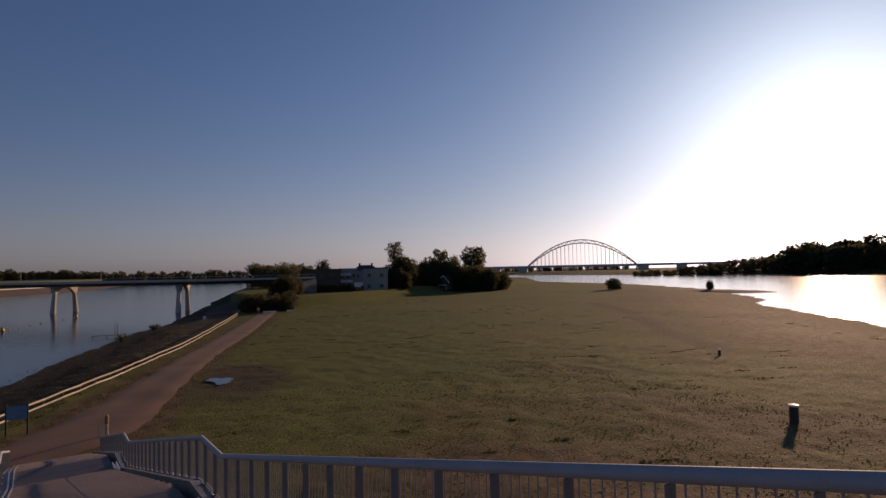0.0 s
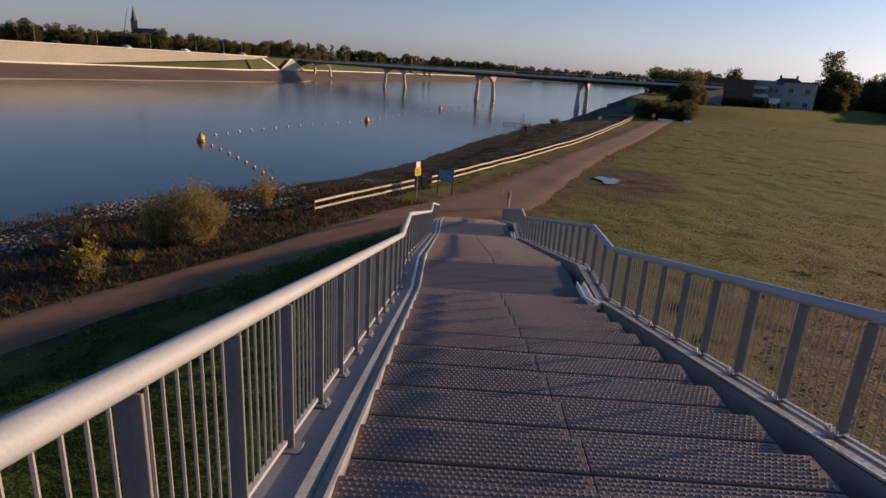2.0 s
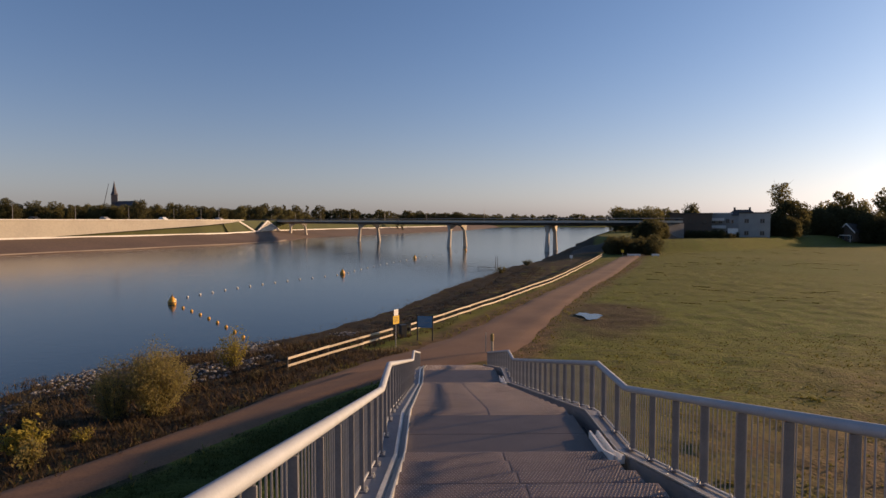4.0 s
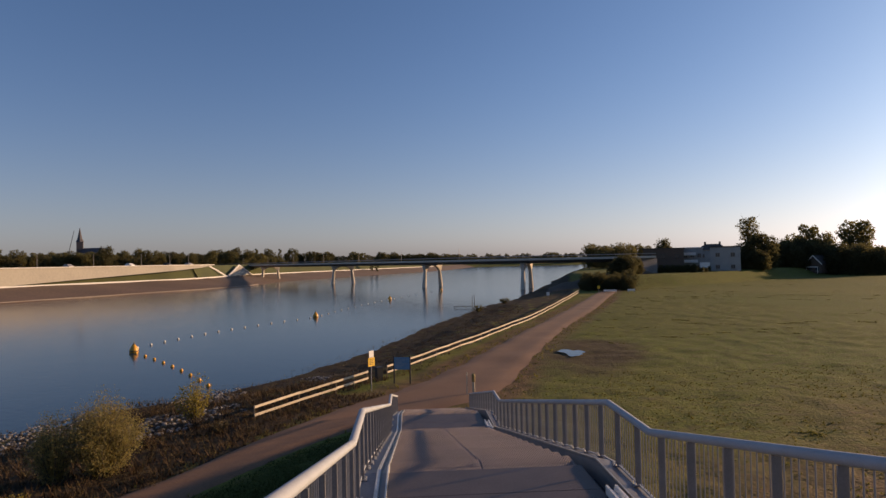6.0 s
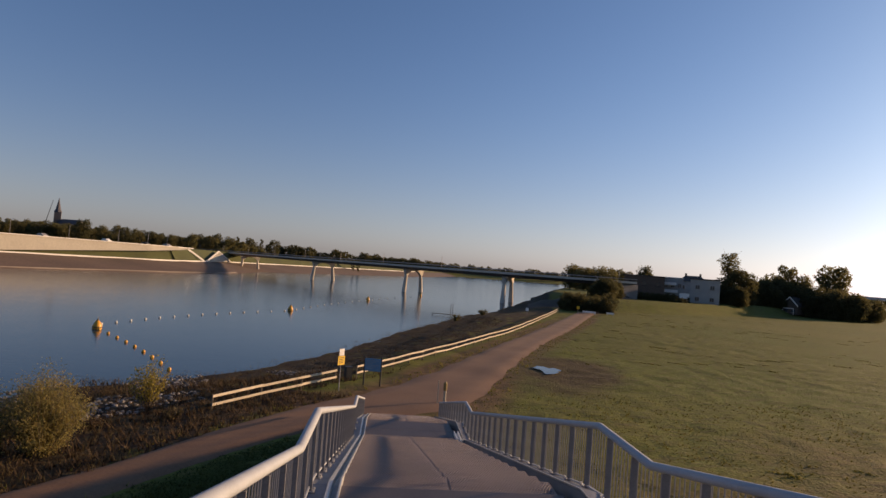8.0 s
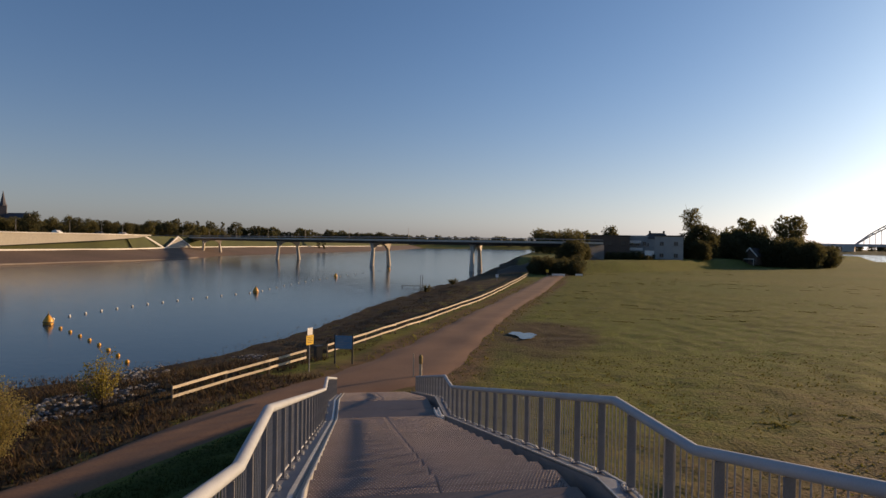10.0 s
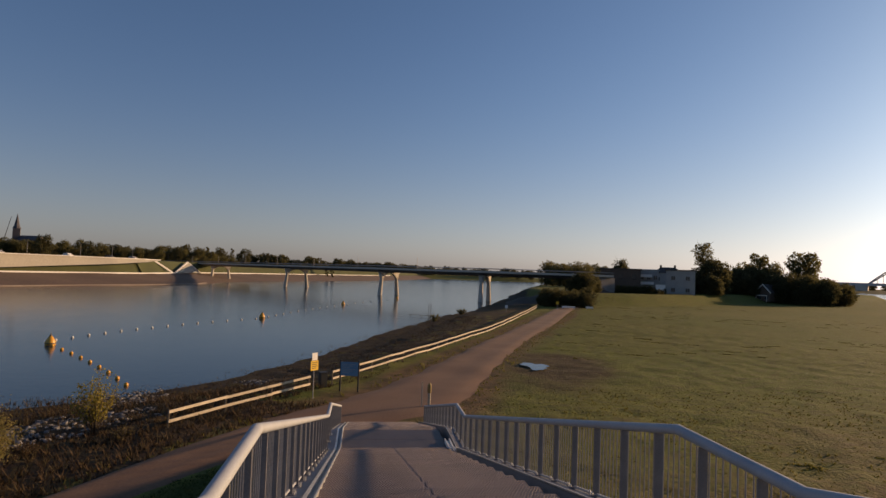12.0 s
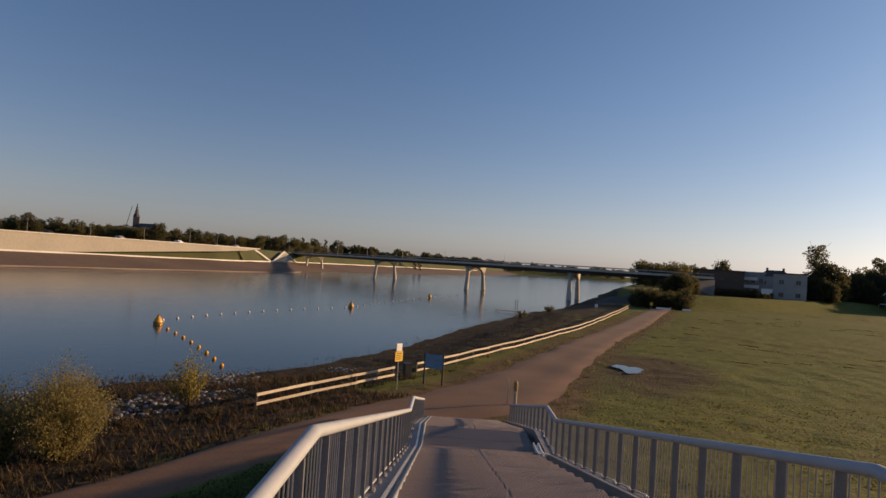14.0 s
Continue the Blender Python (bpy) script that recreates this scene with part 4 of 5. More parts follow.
for i in range(24):
    x, y = polar(21.8 + i * 0.25, 214 + 4 * math.sin(i * 1.7) + 0.3 * i)
    tree((ROUND, KINDS[3])[i % 2], x, y, base_at(x, y), rnd.uniform(0, 360), rnd.uniform(0.17, 0.30), "low dark dense bush along the dike", "bushes along the dike")
for i in range(22):
    x, y = polar(30.2 + i * 0.52, (250 if i < 5 else 294) + 7 * math.sin(i * 1.9))
    tree((ROUND, KINDS[1], ROUND)[i % 3], x, y, base_at(x, y), rnd.uniform(0, 360), (rnd.uniform(0.62, 0.9) + 0.2 * (i > 4)) * (1.15 if i > 4 else 1), "dark dense hedge bush along the field edge", "hedge along the field")
for i in range(25):
    x, y = polar(16.7 + i * 0.17, 170 + 6 * math.sin(i * 2.3))
    tree((ROUND, KINDS[1], KINDS[3])[i % 3], x, y, base_at(x, y), rnd.uniform(0, 360), rnd.uniform(0.22, 0.52), "dark dense bush hiding the bridge end", "bushes at the bridge end")
for i in range(9):
    x, y = polar(19.3 + i * 0.28, 196 + 4 * math.sin(i * 1.9))
    tree((KINDS[1], ROUND)[i % 2], x, y, base_at(x, y), rnd.uniform(0, 360), rnd.uniform(0.48, 0.68), "dark tall bush against the bridge abutment", "bushes at the abutment")
for i in range(9):
    x, y = polar(32.2 + i * 0.33, 284 + 4 * math.sin(i * 2.9))
    tree((ROUND, KINDS[1])[i % 2], x, y, base_at(x, y), rnd.uniform(0, 360), rnd.uniform(0.55, 0.95) * (0.6 if i > 7 else 1), "dark dense hedge bush along the field edge", "hedge along the field")


def window(house, x, y, z, w, h, framem, turn=0.0):
    win = part("window", bbox(-w / 2, w / 2, -0.06, 0.04, 0, h), framem, house, "framed window with dark panes", m=pose(x, y, z, 0, 0, turn))
    for k in (-1, 1):
        part("pane", bbox(k * w / 4 - w / 4 + 0.06, k * w / 4 + w / 4 - 0.06, -0.09, -0.065, 0.08, h - 0.08), M_GLASS, win)
    part("sill", bbox(-w / 2 - 0.1, w / 2 + 0.1, -0.2, -0.065, -0.1, -0.02), framem, win)


def house(az, dist, w, dpt, h, wallm, label, turn, roof="flat", rise=3.0, floors=2, wins=3, roofm=None, framem=None):
    x, y = polar(az, dist)
    hs = thing("house", label, "house", m=pose(x, y, base_at(x, y), 0, 0, turn))
    part("wall", bbox(-w / 2, w / 2, 0, dpt, 0, h), wallm, hs)
    bm = bmesh.new()
    if roof == "flat":
        box(bm, -w / 2 - 0.3, w / 2 + 0.3, -0.3, dpt + 0.3, h + 0.004, h + 0.35)
        rf = part("roof", bm, roofm or M_PALE, hs, "flat roof with pale fascia")
    elif roof == "hip":
        a = [bm.verts.new(v) for v in ((-w / 2 - 0.5, -0.5, h), (w / 2 + 0.5, -0.5, h), (w / 2 + 0.5, dpt + 0.5, h), (-w / 2 - 0.5, dpt + 0.5, h))]
        r1, r2 = bm.verts.new((-w / 4, dpt / 2, h + rise)), bm.verts.new((w / 4, dpt / 2, h + rise))
        for f in ((a[0], a[1], r2, r1), (a[1], a[2], r2), (a[2], a[3], r1, r2), (a[3], a[0], r1), (a[3], a[2], a[1], a[0])):
            bm.faces.new(f)
        rf = part("roof", bm, M_ROOF, hs, "dark tiled hipped roof")
        for cx_ in (-w / 4, w / 4):
            part("chimney", bbox(cx_ - 0.4, cx_ + 0.4, dpt / 2 - 0.4, dpt / 2 + 0.4, h + rise - 0.5, h + rise + 0.9), M_BRICKW, rf)
    else:
        prism(bm, [(-w / 2 - 0.4, 0), (0, rise), (w / 2 + 0.4, 0), (w / 2 + 0.4, 0.3), (0, rise + 0.35), (-w / 2 - 0.4, 0.3)], [(0, -0.4, h), (0, dpt + 0.4, h)])
        rf = part("roof", bm, M_ROOF, hs, "steep pitched roof with pale verge")
        bm = bmesh.new()
        prism(bm, [(-w / 2, 0), (w / 2, 0), (0, rise)], [(0, 0.01, h), (0, dpt - 0.01, h)])
        part("gable", bm, wallm, hs)
    for f in range(floors):
        for i in range(wins):
            window(hs, -w / 2 + w * (i + 0.5) / wins, 0, 0.8 + f * h / floors, min(1.4, w / wins * 0.5), min(1.5, h / floors * 0.5), framem or M_STEEL)
    return hs


house(23.75, 226, 13.8, 9, 8.3, M_BRICKW, "dark brick house with a flat roof behind the dike", -24, "flat", roofm=M_ROOF, framem=M_DARK)
wh = house(26.2, 236, 7, 8, 8.5, M_PLASTER, "house with flat roof, white fascia and white balconies", -26, "flat")
for zb, xb in ((3.3, -0.6), (6.0, -1.2)):
    bal = part("balcony", bbox(-2.4 + xb, 2.4 + xb, -1.9, -0.02, zb - 0.2, zb, bevel=0.02), M_PALE, wh, "white balcony")
    part("parapet", bbox(-2.4 + xb, 2.4 + xb, -1.95, -1.85, zb + 0.004, zb + 0.95), M_WHITE, bal, "white parapet")
house(27.85, 262, 11, 9, 8.0, M_PLASTER, "large plastered house with dark hipped roof and two chimneys", -28, "hip", 2.4)
house(28.85, 232, 9.7, 8, 8.5, M_PLASTER, "plain grey plastered house facing the meadow", -29, "flat", wins=2, roofm=M_ROOF)
gw = thing("garden_wall", "low white garden wall beside the plastered house", "wall", m=pose(*polar(27.2, 225), base_at(*polar(27.2, 225)), 0, 0, -27))
part("wall", bbox(-1.6, 1.6, -0.12, 0.12, -0.3, 3.2, bevel=0.02), M_WHITE, gw)
part("coping", bbox(-1.7, 1.7, -0.18, 0.18, 3.204, 3.32, bevel=0.02), M_PALE, gw)
ct = house(35.4, 280, 5.6, 8, 3.4, M_BRICKW, "small cottage with steep roof and pale verge", -60, "gable", 3.3, 1, 2)
for k in (-1, 1):
    part("verge", prism(bmesh.new(), [(-0.14, -0.05), (0.14, -0.05), (0.14, 0.42), (-0.14, 0.42)], [(k * 3.25, -0.5, 3.3), (k * 0.02, -0.5, 6.8)]), M_WHITE, ct, "white verge board")
part("porch_beam", bbox(-2.2, 2.2, -1.6, -1.35, 2.3, 2.6, bevel=0.02), M_WHITE, ct, "white porch beam")
for k in (-2.1, 2.1):
    part("porch_post", bbox(k - 0.08, k + 0.08, -1.56, -1.40, -0.2, 2.3), M_WHITE, ct)

# arch bridge, wooded hill ------------------------------------------------
ab2 = thing("arch_bridge", "large distant steel arch bridge over the river", "arch bridge")
A0, A1 = Vector((*polar(42.9, 1400), 0)), Vector((*polar(53.3, 1400), 0))
dirn = (A1 - A0).normalized()
sidev = Vector((dirn.y, -dirn.x, 0))
DZ, RISE = 17.0, 51.0
part("deck", prism(bmesh.new(), [(-9, -4.2), (9, -4.2), (9, 1.0), (-9, 1.0)], [A0 - dirn * 420 + Vector((0, 0, DZ)), A1 + dirn * 380 + Vector((0, 0, DZ))]), M_ARCH, ab2)
L = (A1 - A0).length
for sd in (-8, 8):
    for extra, rad in ((0.0, 0.75), (9.5, 0.65)):
        bm = bmesh.new()
        pts = [A0 + dirn * (L * i / 28) + sidev * sd + Vector((0, 0, DZ - 6 + (RISE + 6) * 4 * (i / 28) * (1 - i / 28) + extra * (0.4 + 0.6 * 4 * (i / 28) * (1 - i / 28)) - (2 if extra else 0))) for i in range(29)]
        for p, q in zip(pts, pts[1:]):
            tube(bm, p, q, rad, rad, 6)
        part("arch_rib", bm, M_ARCH, ab2)
    def rib(i, extra):
        g = 4 * (i / 28) * (1 - i / 28)
        return A0 + dirn * (L * i / 28) + sidev * sd + Vector((0, 0, DZ - 6 + (RISE + 6) * g + extra * (0.4 + 0.6 * g) - (2 if extra else 0)))
    for i in range(28):
        part("brace", tube(bmesh.new(), rib(i, 9.5 * (i % 2)), rib(i + 1, 9.5 * ((i + 1) % 2)), 0.35, 0.35, 5), M_ARCH, ab2)
    for i in range(2, 27):
        f = i / 28
        p = A0 + dirn * (L * f) + sidev * sd
        top = DZ - 6 + (RISE + 6) * 4 * f * (1 - f)
        if top > DZ + 1:
            part("hanger", tube(bmesh.new(), p + Vector((0, 0, DZ)), p + Vector((0, 0, top)), 0.38, 0.38, 5), M_ARCH, ab2)
for o in (-330, -240, -150, -70, -6, L + 10, L + 90, L + 170, L + 260):
    p = A0 + dirn * o
    part("pier", bbox(-9, 9, -10, 10, -4, DZ - 4.2), M_CONC2, ab2, m=Matrix.Translation(p) @ pose(0, 0, 0, 0, 0, 42))

az, spots = 40.0, []
while az < 84:
    far = 760 if az > 53 else 1650
    d = far + rnd.uniform(0, 70)
    hgt = 0.9 if az < 57 else (1.3 + (az - 57) * 0.12 if az < 65 else 3.3)
    for rowk in range(1 if az < 62 else 2):
        x, y = polar(az + rnd.uniform(-0.3, 0.3), d + rowk * 50)
        s = (hgt if far < 1000 else 1.5) * rnd.uniform(0.85, 1.15)
        spots.append((x, y, base_at(x, y), rnd.uniform(0, 6.28), s, rnd.uniform(0.75, 0.95)))
    az += rnd.uniform(0.16, 0.34) if az < 60 else rnd.uniform(0.45, 0.75)
woodland("woodland", "wooded slope across the wide river", spots)
bm = bmesh.new()
rings = []
for k, (sc, z) in enumerate(((1.0, -1.5), (0.8, -0.75), (0.45, -0.45), (0.1, -0.4))):
    rings.append([bm.verts.new((242 + 3 * math.sin(i * 0.5) + sc * 10 * math.cos(2 * math.pi * i / 36) * (1 + 0.15 * math.sin(i)), 147 + sc * 46 * math.sin(2 * math.pi * i / 36), z)) for i in range(36)])
for r0, r1 in zip(rings, rings[1:]):
    for i in range(36):
        bm.faces.new((r0[i], r0[(i + 1) % 36], r1[(i + 1) % 36], r1[i]))
bm.faces.new(rings[-1])
tagged(part("sand_bar", bm, M_BANK, smooth=True), "low dark sand bar in the bright river", "sand bar", kind="structure")
x, y = 242, 131
tree(ROUND, x, y, -0.6, 20, 0.42, "dark bush on a low sand bar in the river")
tree(ROUND, 214, 160, base_at(214, 160), 70, 0.9, "large dark round bush near the river shore", "", 0.6)

# signs, bin, bollards ----------------------------------------------------
def gz(x, y):
    return ground_z(x, y)


sg = thing("warning_sign", "yellow sign under a small white plate on a thin pole", "sign", m=pose(-4.05, 31.4, gz(-4.05, 31.4), 0, 0, 48))
part("pole", tube(bmesh.new(), (0, 0.03, -0.2), (0, 0.03, 2.75), 0.03, 0.03, 8), M_STEEL, sg)
part("yellow_plate", bbox(-0.31, 0.31, -0.015, 0.0, 1.72, 2.32, bevel=0.004), M_YELLOW, sg, "yellow plate")
part("white_plate", bbox(-0.22, 0.22, -0.015, 0.0, 2.34, 2.80, bevel=0.004), M_WHITE, sg, "white plate")
for i in range(4):
    part("text_bar", bbox(-0.22, 0.22 - 0.07 * (i % 2), -0.02, -0.0152, 2.18 - i * 0.11, 2.22 - i * 0.11), M_DARK, sg)
bd = thing("info_board", "blue information board on two dark posts by the fence", "information board", m=pose(-1.95, 33.6, gz(-1.95, 33.6), 0, 0, -12))
for sx in (-0.6, 0.6):
    part("post", bbox(sx - 0.05, sx + 0.05, -0.04, 0.06, -0.2, 2.05, bevel=0.006), M_DARK, bd)
part("panel", bbox(-0.58, 0.58, -0.06, -0.03, 1.05, 1.95, bevel=0.006), M_BLUE, bd, "blue printed panel")
for i in range(6):
    part("text_bar", bbox(-0.48, 0.42 - 0.2 * (i % 3), -0.066, -0.0605, 1.78 - i * 0.11, 1.82 - i * 0.11), mat("print_bar", (0.22, 0.36, 0.40), 0.5), bd)
bn = thing("litter_bin", "dark square litter bin in the fence gap", "bin", m=Matrix.LocRotScale((-3.75, 35.3, gz(-3.75, 35.3)), Euler((0, 0, radians(30))), (0.78, 0.78, 0.95)))
bm = bmesh.new()
prism(bm, [(-0.27, 0), (0.27, 0), (0.31, 1.0), (-0.31, 1.0)], [(0, -0.28, 0), (0, 0.28, 0)])
part("body", bm, M_DARK, bn)
part("lid", bbox(-0.34, 0.34, -0.32, 0.32, 1.0, 1.08, bevel=0.02), M_DARK, bn)
for k, (x, y, h, lab) in enumerate(((2.75, 28.2, 1.35, "slim timber bollard with an ochre cap at the stair foot"), (2.3, 28.0, 1.5, "thin pale marker stake at the stair foot"))):
    bo = thing("bollard", lab, "bollard", "stair foot posts", m=pose(x, y, gz(x, y)))
    rr = 0.09 if k == 0 else 0.03
    part("post", tube(bmesh.new(), (0, 0, -0.2), (0, 0, h), rr, rr * 0.95, 8), M_WOOD, bo)
    if k == 0:
        part("band", lathe(bmesh.new(), [(0.09, h - 0.5), (0.12, h - 0.45), (0.12, h - 0.05), (0.05, h + 0.06)], 10), M_OCHRE, bo, "ochre cap")
for x, y, s in ((38.0, 3.3, 0.85), (61.6, 21.9, 0.5)):
    pb = thing("marker_post", "stout dark round marker post with pale flat cap in the meadow", "marker post", "meadow marker posts", m=pose(x, y, gz(x, y)))
    part("shaft", lathe(bmesh.new(), [(0.32 * s, -0.2), (0.32 * s, 1.15 * s), (0.30 * s, 1.2 * s)], 14), M_DARKWOOD, pb)
    part("cap", lathe(bmesh.new(), [(0.36 * s, 1.2 * s), (0.38 * s, 1.24 * s), (0.36 * s, 1.32 * s), (0.1 * s, 1.36 * s)], 14), M_WHITE, pb, "pale cap")

# far end of the path: small signs, low white barriers and a dark bush
for x, y, h, mm, lab in ((45.1, 132.5, 2.0, M_YELLOW, "small yellow sign on a post at the path end"), (30.0, 122.1, 1.5, M_WHITE, "small pale sign on a post on the bank")):
    ps = thing("sign", lab, "sign", m=pose(x, y, gz(x, y), 0, 0, -20))
    part("pole", tube(bmesh.new(), (0, 0.04, -0.2), (0, 0.04, h), 0.04, 0.04, 6), M_STEEL, ps)
    part("plate", bbox(-0.32, 0.32, -0.02, 0.0, h - 0.7, h, bevel=0.004), mm, ps)
for x, y, w in ((48.8, 135.0, 1.6), (54.0, 134.5, 0.9)):
    wb = thing("barrier", "low white barrier across the path end", "barrier", "path end barriers", m=pose(x, y, gz(x, y), 0, 0, -20))
    part("beam", bbox(-w, w, -0.1, 0.1, 0.35, 0.8, bevel=0.02), M_WHITE, wb)
    for u in (-w + 0.2, w - 0.2):
        part("leg", bbox(u - 0.08, u + 0.08, -0.09, 0.09, -0.2, 0.35), M_STEEL, wb)
tree(KINDS[1], 57.0, 143, base_at(57, 143), 40, 0.55, "dark upright bush at the path end")

# buoys -------------------------------------------------------------------


def buoy(x, y, s):
    b = thing("buoy", "orange conical marker buoy with dark band floating on the water", "buoy", "marker buoys", m=Matrix.LocRotScale((x, y, WATER_Z), Euler((0.05, 0.04, 0)), (s, s, s)))
    part("float", lathe(bmesh.new(), [(0.3, -0.35), (0.62, -0.1), (0.66, 0.25), (0.6, 0.5), (0.42, 0.85), (0.2, 1.2)], 16), M_BUOY, b, smooth=True)
    part("band", lathe(bmesh.new(), [(0.665, 0.18), (0.68, 0.2), (0.665, 0.34), (0.62, 0.36)], 16), M_BUOYTOP, b)
    part("top_mark", lathe(bmesh.new(), [(0.2, 1.2), (0.16, 1.3), (0.05, 1.42), (0.03, 1.75)], 10), M_BUOYTOP, b)


BUOYS = [(-34.2, 62.4), (-19.1, 103), (-6.6, 150), (9.5, 190)]
for i, (x, y) in enumerate(BUOYS):
    buoy(x, y, 0.78)
BALL = mesh_of(lathe(bmesh.new(), [(0.05, -0.17), (0.135, -0.11), (0.175, 0.0), (0.135, 0.11), (0.05, 0.17)], 12), "ball", M_BUOY, True)
BALLW = mesh_of(lathe(bmesh.new(), [(0.05, -0.17), (0.135, -0.11), (0.175, 0.0), (0.135, 0.11), (0.05, 0.17)], 12), "ball", M_PALE, True)
spans = [((-33.4, 61.2), (-18.3, 40.6), 9, 0.6, BALL, "orange ball float on a line"), ((-35.4, 66), (-19.8, 101), 14, -2.4, BALLW, "pale ball float on a line"), ((-18.4, 105.5), (-7.0, 148), 11, -1.2, BALLW, "pale ball float on a line"), ((-5.5, 153), (9.0, 188), 7, -1.0, BALLW, "pale ball float on a line")]
for (xa, ya), (xb, yb), n, sag, me, lab in spans:
    for i in range(n):
        f = i / (n - 1)
        x, y = xa + (xb - xa) * f + sag * 4 * f * (1 - f), ya + (yb - ya) * f
        tagged(part("ball_float", me, None, m=pose(x, y, WATER_Z + 0.07)), lab + " across the water", "float", "ball floats")
# thin stakes and a low jetty at the shore
for x, y in ((11.8, 113), (12.4, 114.5)):
    st = tagged(part("stake", tube(bmesh.new(), (x, y, -2), (x, y, 1.5), 0.06, 0.05, 6), M_DARKWOOD), "thin dark stake in the shallow water", "stake", "shore stakes")
jt = thing("jetty", "low dark timber jetty at the water's edge", "jetty")
part("boards", bbox(-3.4, 2.6, -0.22, 0.22, -0.05, 0.03), M_DARKWOOD, jt, m=pose(11.5, 116, -0.95, 0, 0, -12))
for dx in (-3.2, -0.8, 1.6):
    part("pile", tube(bmesh.new(), (dx, 0, -1.6), (dx, 0, -0.05), 0.06, 0.06, 6), M_DARKWOOD, jt, m=pose(11.5, 116, -0.95, 0, 0, -12))

# shrubs, weeds, stones, tufts --------------------------------------------


def shrub(x, y, h, w, n, leaf, label, size, seed, stems=40, sparse=False):
    r = np.random.default_rng(seed)
    sh = thing("shrub", label, "shrub", m=pose(x, y, ground_z(x, y) - 0.05))
    bm = bmesh.new()
    pts = []
    for i in range(stems):
        a, q = r.uniform(0, 2 * math.pi), math.sqrt(r.uniform(0, 1))
        hh = h * (1 - 0.45 * q * q) * r.uniform(0.7, 1.05)
        top = Vector((w * q * math.cos(a), w * q * math.sin(a), hh))
        mid = Vector((top.x * 0.55, top.y * 0.55, hh * 0.55))
        tube(bm, (top.x * 0.12, top.y * 0.12, -0.1), mid, 0.022, 0.014, 4)
        tube(bm, mid, top, 0.014, 0.004, 3)
        m = n // stems
        f = r.uniform(0.12 if not sparse else 0.3, 1.05, m)
        base = np.where(f[:, None] < 0.55, np.array(mid) * (f[:, None] / 0.55), np.array(mid) + (np.array(top) - np.array(mid)) * ((f[:, None] - 0.55) / 0.45))
        pts.append(base + r.normal(size=(m, 3)) * (0.16 if not sparse else 0.1) * h / 3)
    part("stem_tangle", bm, M_BARK, sh, kind="stuff")
    part("foliage", leaf_mesh("foliage", np.concatenate(pts), size, leaf), None, sh)
    return sh


shrub(-14.6, 16.3, 3.45, 1.55, 26000, M_WILLOW, "dense olive and rust willow shrub on the bank", 0.042, 1, 190)
shrub(-16.3, 15.6, 2.9, 1.0, 7000, M_WILLOW, "slender olive shrub beside the willow", 0.042, 7, 60)
shrub(-13.6, 24.4, 2.9, 1.15, 1300, M_YELLEAF, "sparse shrub with yellow autumn leaves and bare stems", 0.07, 2, 44, True)
shrub(-17.3, 11.0, 1.9, 0.9, 1100, M_YELLEAF, "small yellow-leaved shrub on the weedy bank", 0.09, 3, 26, True)
shrub(-16.5, 10.0, 1.2, 0.7, 800, M_WILLOW, "low rust-coloured shrub by the path", 0.08, 4, 22)
shrub(12.0, 104, 1.4, 1.1, 700, M_LEAF2, "dark shrub at the bend of the shore", 0.12, 8, 30)
shrub(20.0, 122, 1.6, 1.2, 700, M_LEAF2, "dark shrub at the bend of the shore", 0.12, 9, 30)


for x, y, h, w, n, leafm, lab, seed in (
    (-17.9, 13.1, 0.9, 0.55, 900, M_STRAW, "low tan weed clump on the stony bank", 21),
    (-19.9, 14.7, 0.8, 0.6, 900, M_WEED, "low brown weed clump on the stony bank", 22),
    (-16.0, 12.6, 0.8, 0.5, 700, M_YELLEAF, "small ochre weed clump near the path", 23),
    (-19.6, 20.8, 1.0, 0.7, 1000, M_WILLOW, "low rusty weed clump near the water", 24),
    (-11.6, 22.4, 0.8, 0.6, 800, M_STRAW, "low tan weed clump below the fence", 25),
    (-14.6, 20.4, 0.7, 0.5, 700, M_WEED, "low brown weed clump among the stones", 26),
    (-21.4, 17.3, 0.9, 0.7, 900, M_STRAW, "low tan weed clump near the water", 27),
):
    shrub(x, y, h, w, n, leafm, lab, 0.045, seed, 26)


def blades(name, pos, hts, width, lean, material):
    """Tufts of three bent blades each."""
    n = len(pos)
    V, F = [], []
    for k in range(3):
        a = rng.uniform(0, 2 * math.pi, n)
        d = np.stack([np.cos(a), np.sin(a), np.zeros(n)], 1)
        s = np.stack([-np.sin(a), np.cos(a), np.zeros(n)], 1) * (width * rng.uniform(0.6, 1.3, n))[:, None]
        tip = pos + d * (hts * lean * rng.uniform(0.3, 1.0, n))[:, None] + np.array([0, 0, 1]) * hts[:, None]
        V.append(np.stack([pos - s, pos + s, tip], 1).reshape(-1, 3))
    V = np.concatenate(V)
    F = np.arange(len(V)).reshape(-1, 3).tolist()
    return from_arrays(name, V, F, material)


def scatter(n, x0, x1, y0, y1, keep):
    x, y = rng.uniform(x0, x1, n), rng.uniform(y0, y1, n)
    z, zone, s, f, r = height(x, y)
    d = np.full(n, 1e9)
    for a, b, w in pc[::2]:
        d = np.minimum(d, np.hypot(x - a, y - b) - w)
    ok = keep(x, y, s, d) & (d > -0.25)
    return np.stack([x, y, z - 0.02], 1)[ok]


def stony(x, y):
    return np.sin(x * 0.75 + 1.0) + np.sin(y * 0.55 + x * 0.3) + 0.4 * np.sin(x * 2.1 - y * 1.7)


def rubble(x, y):
    """A stony clearing among the weeds by the yellow shrub."""
    return np.hypot((x + 16.2 - 0.5 * (y - 24)) / 3.2, (y - 24.5) / 5.5) + 0.25 * np.sin(x * 2.3) * np.sin(y * 1.9) < 0.85


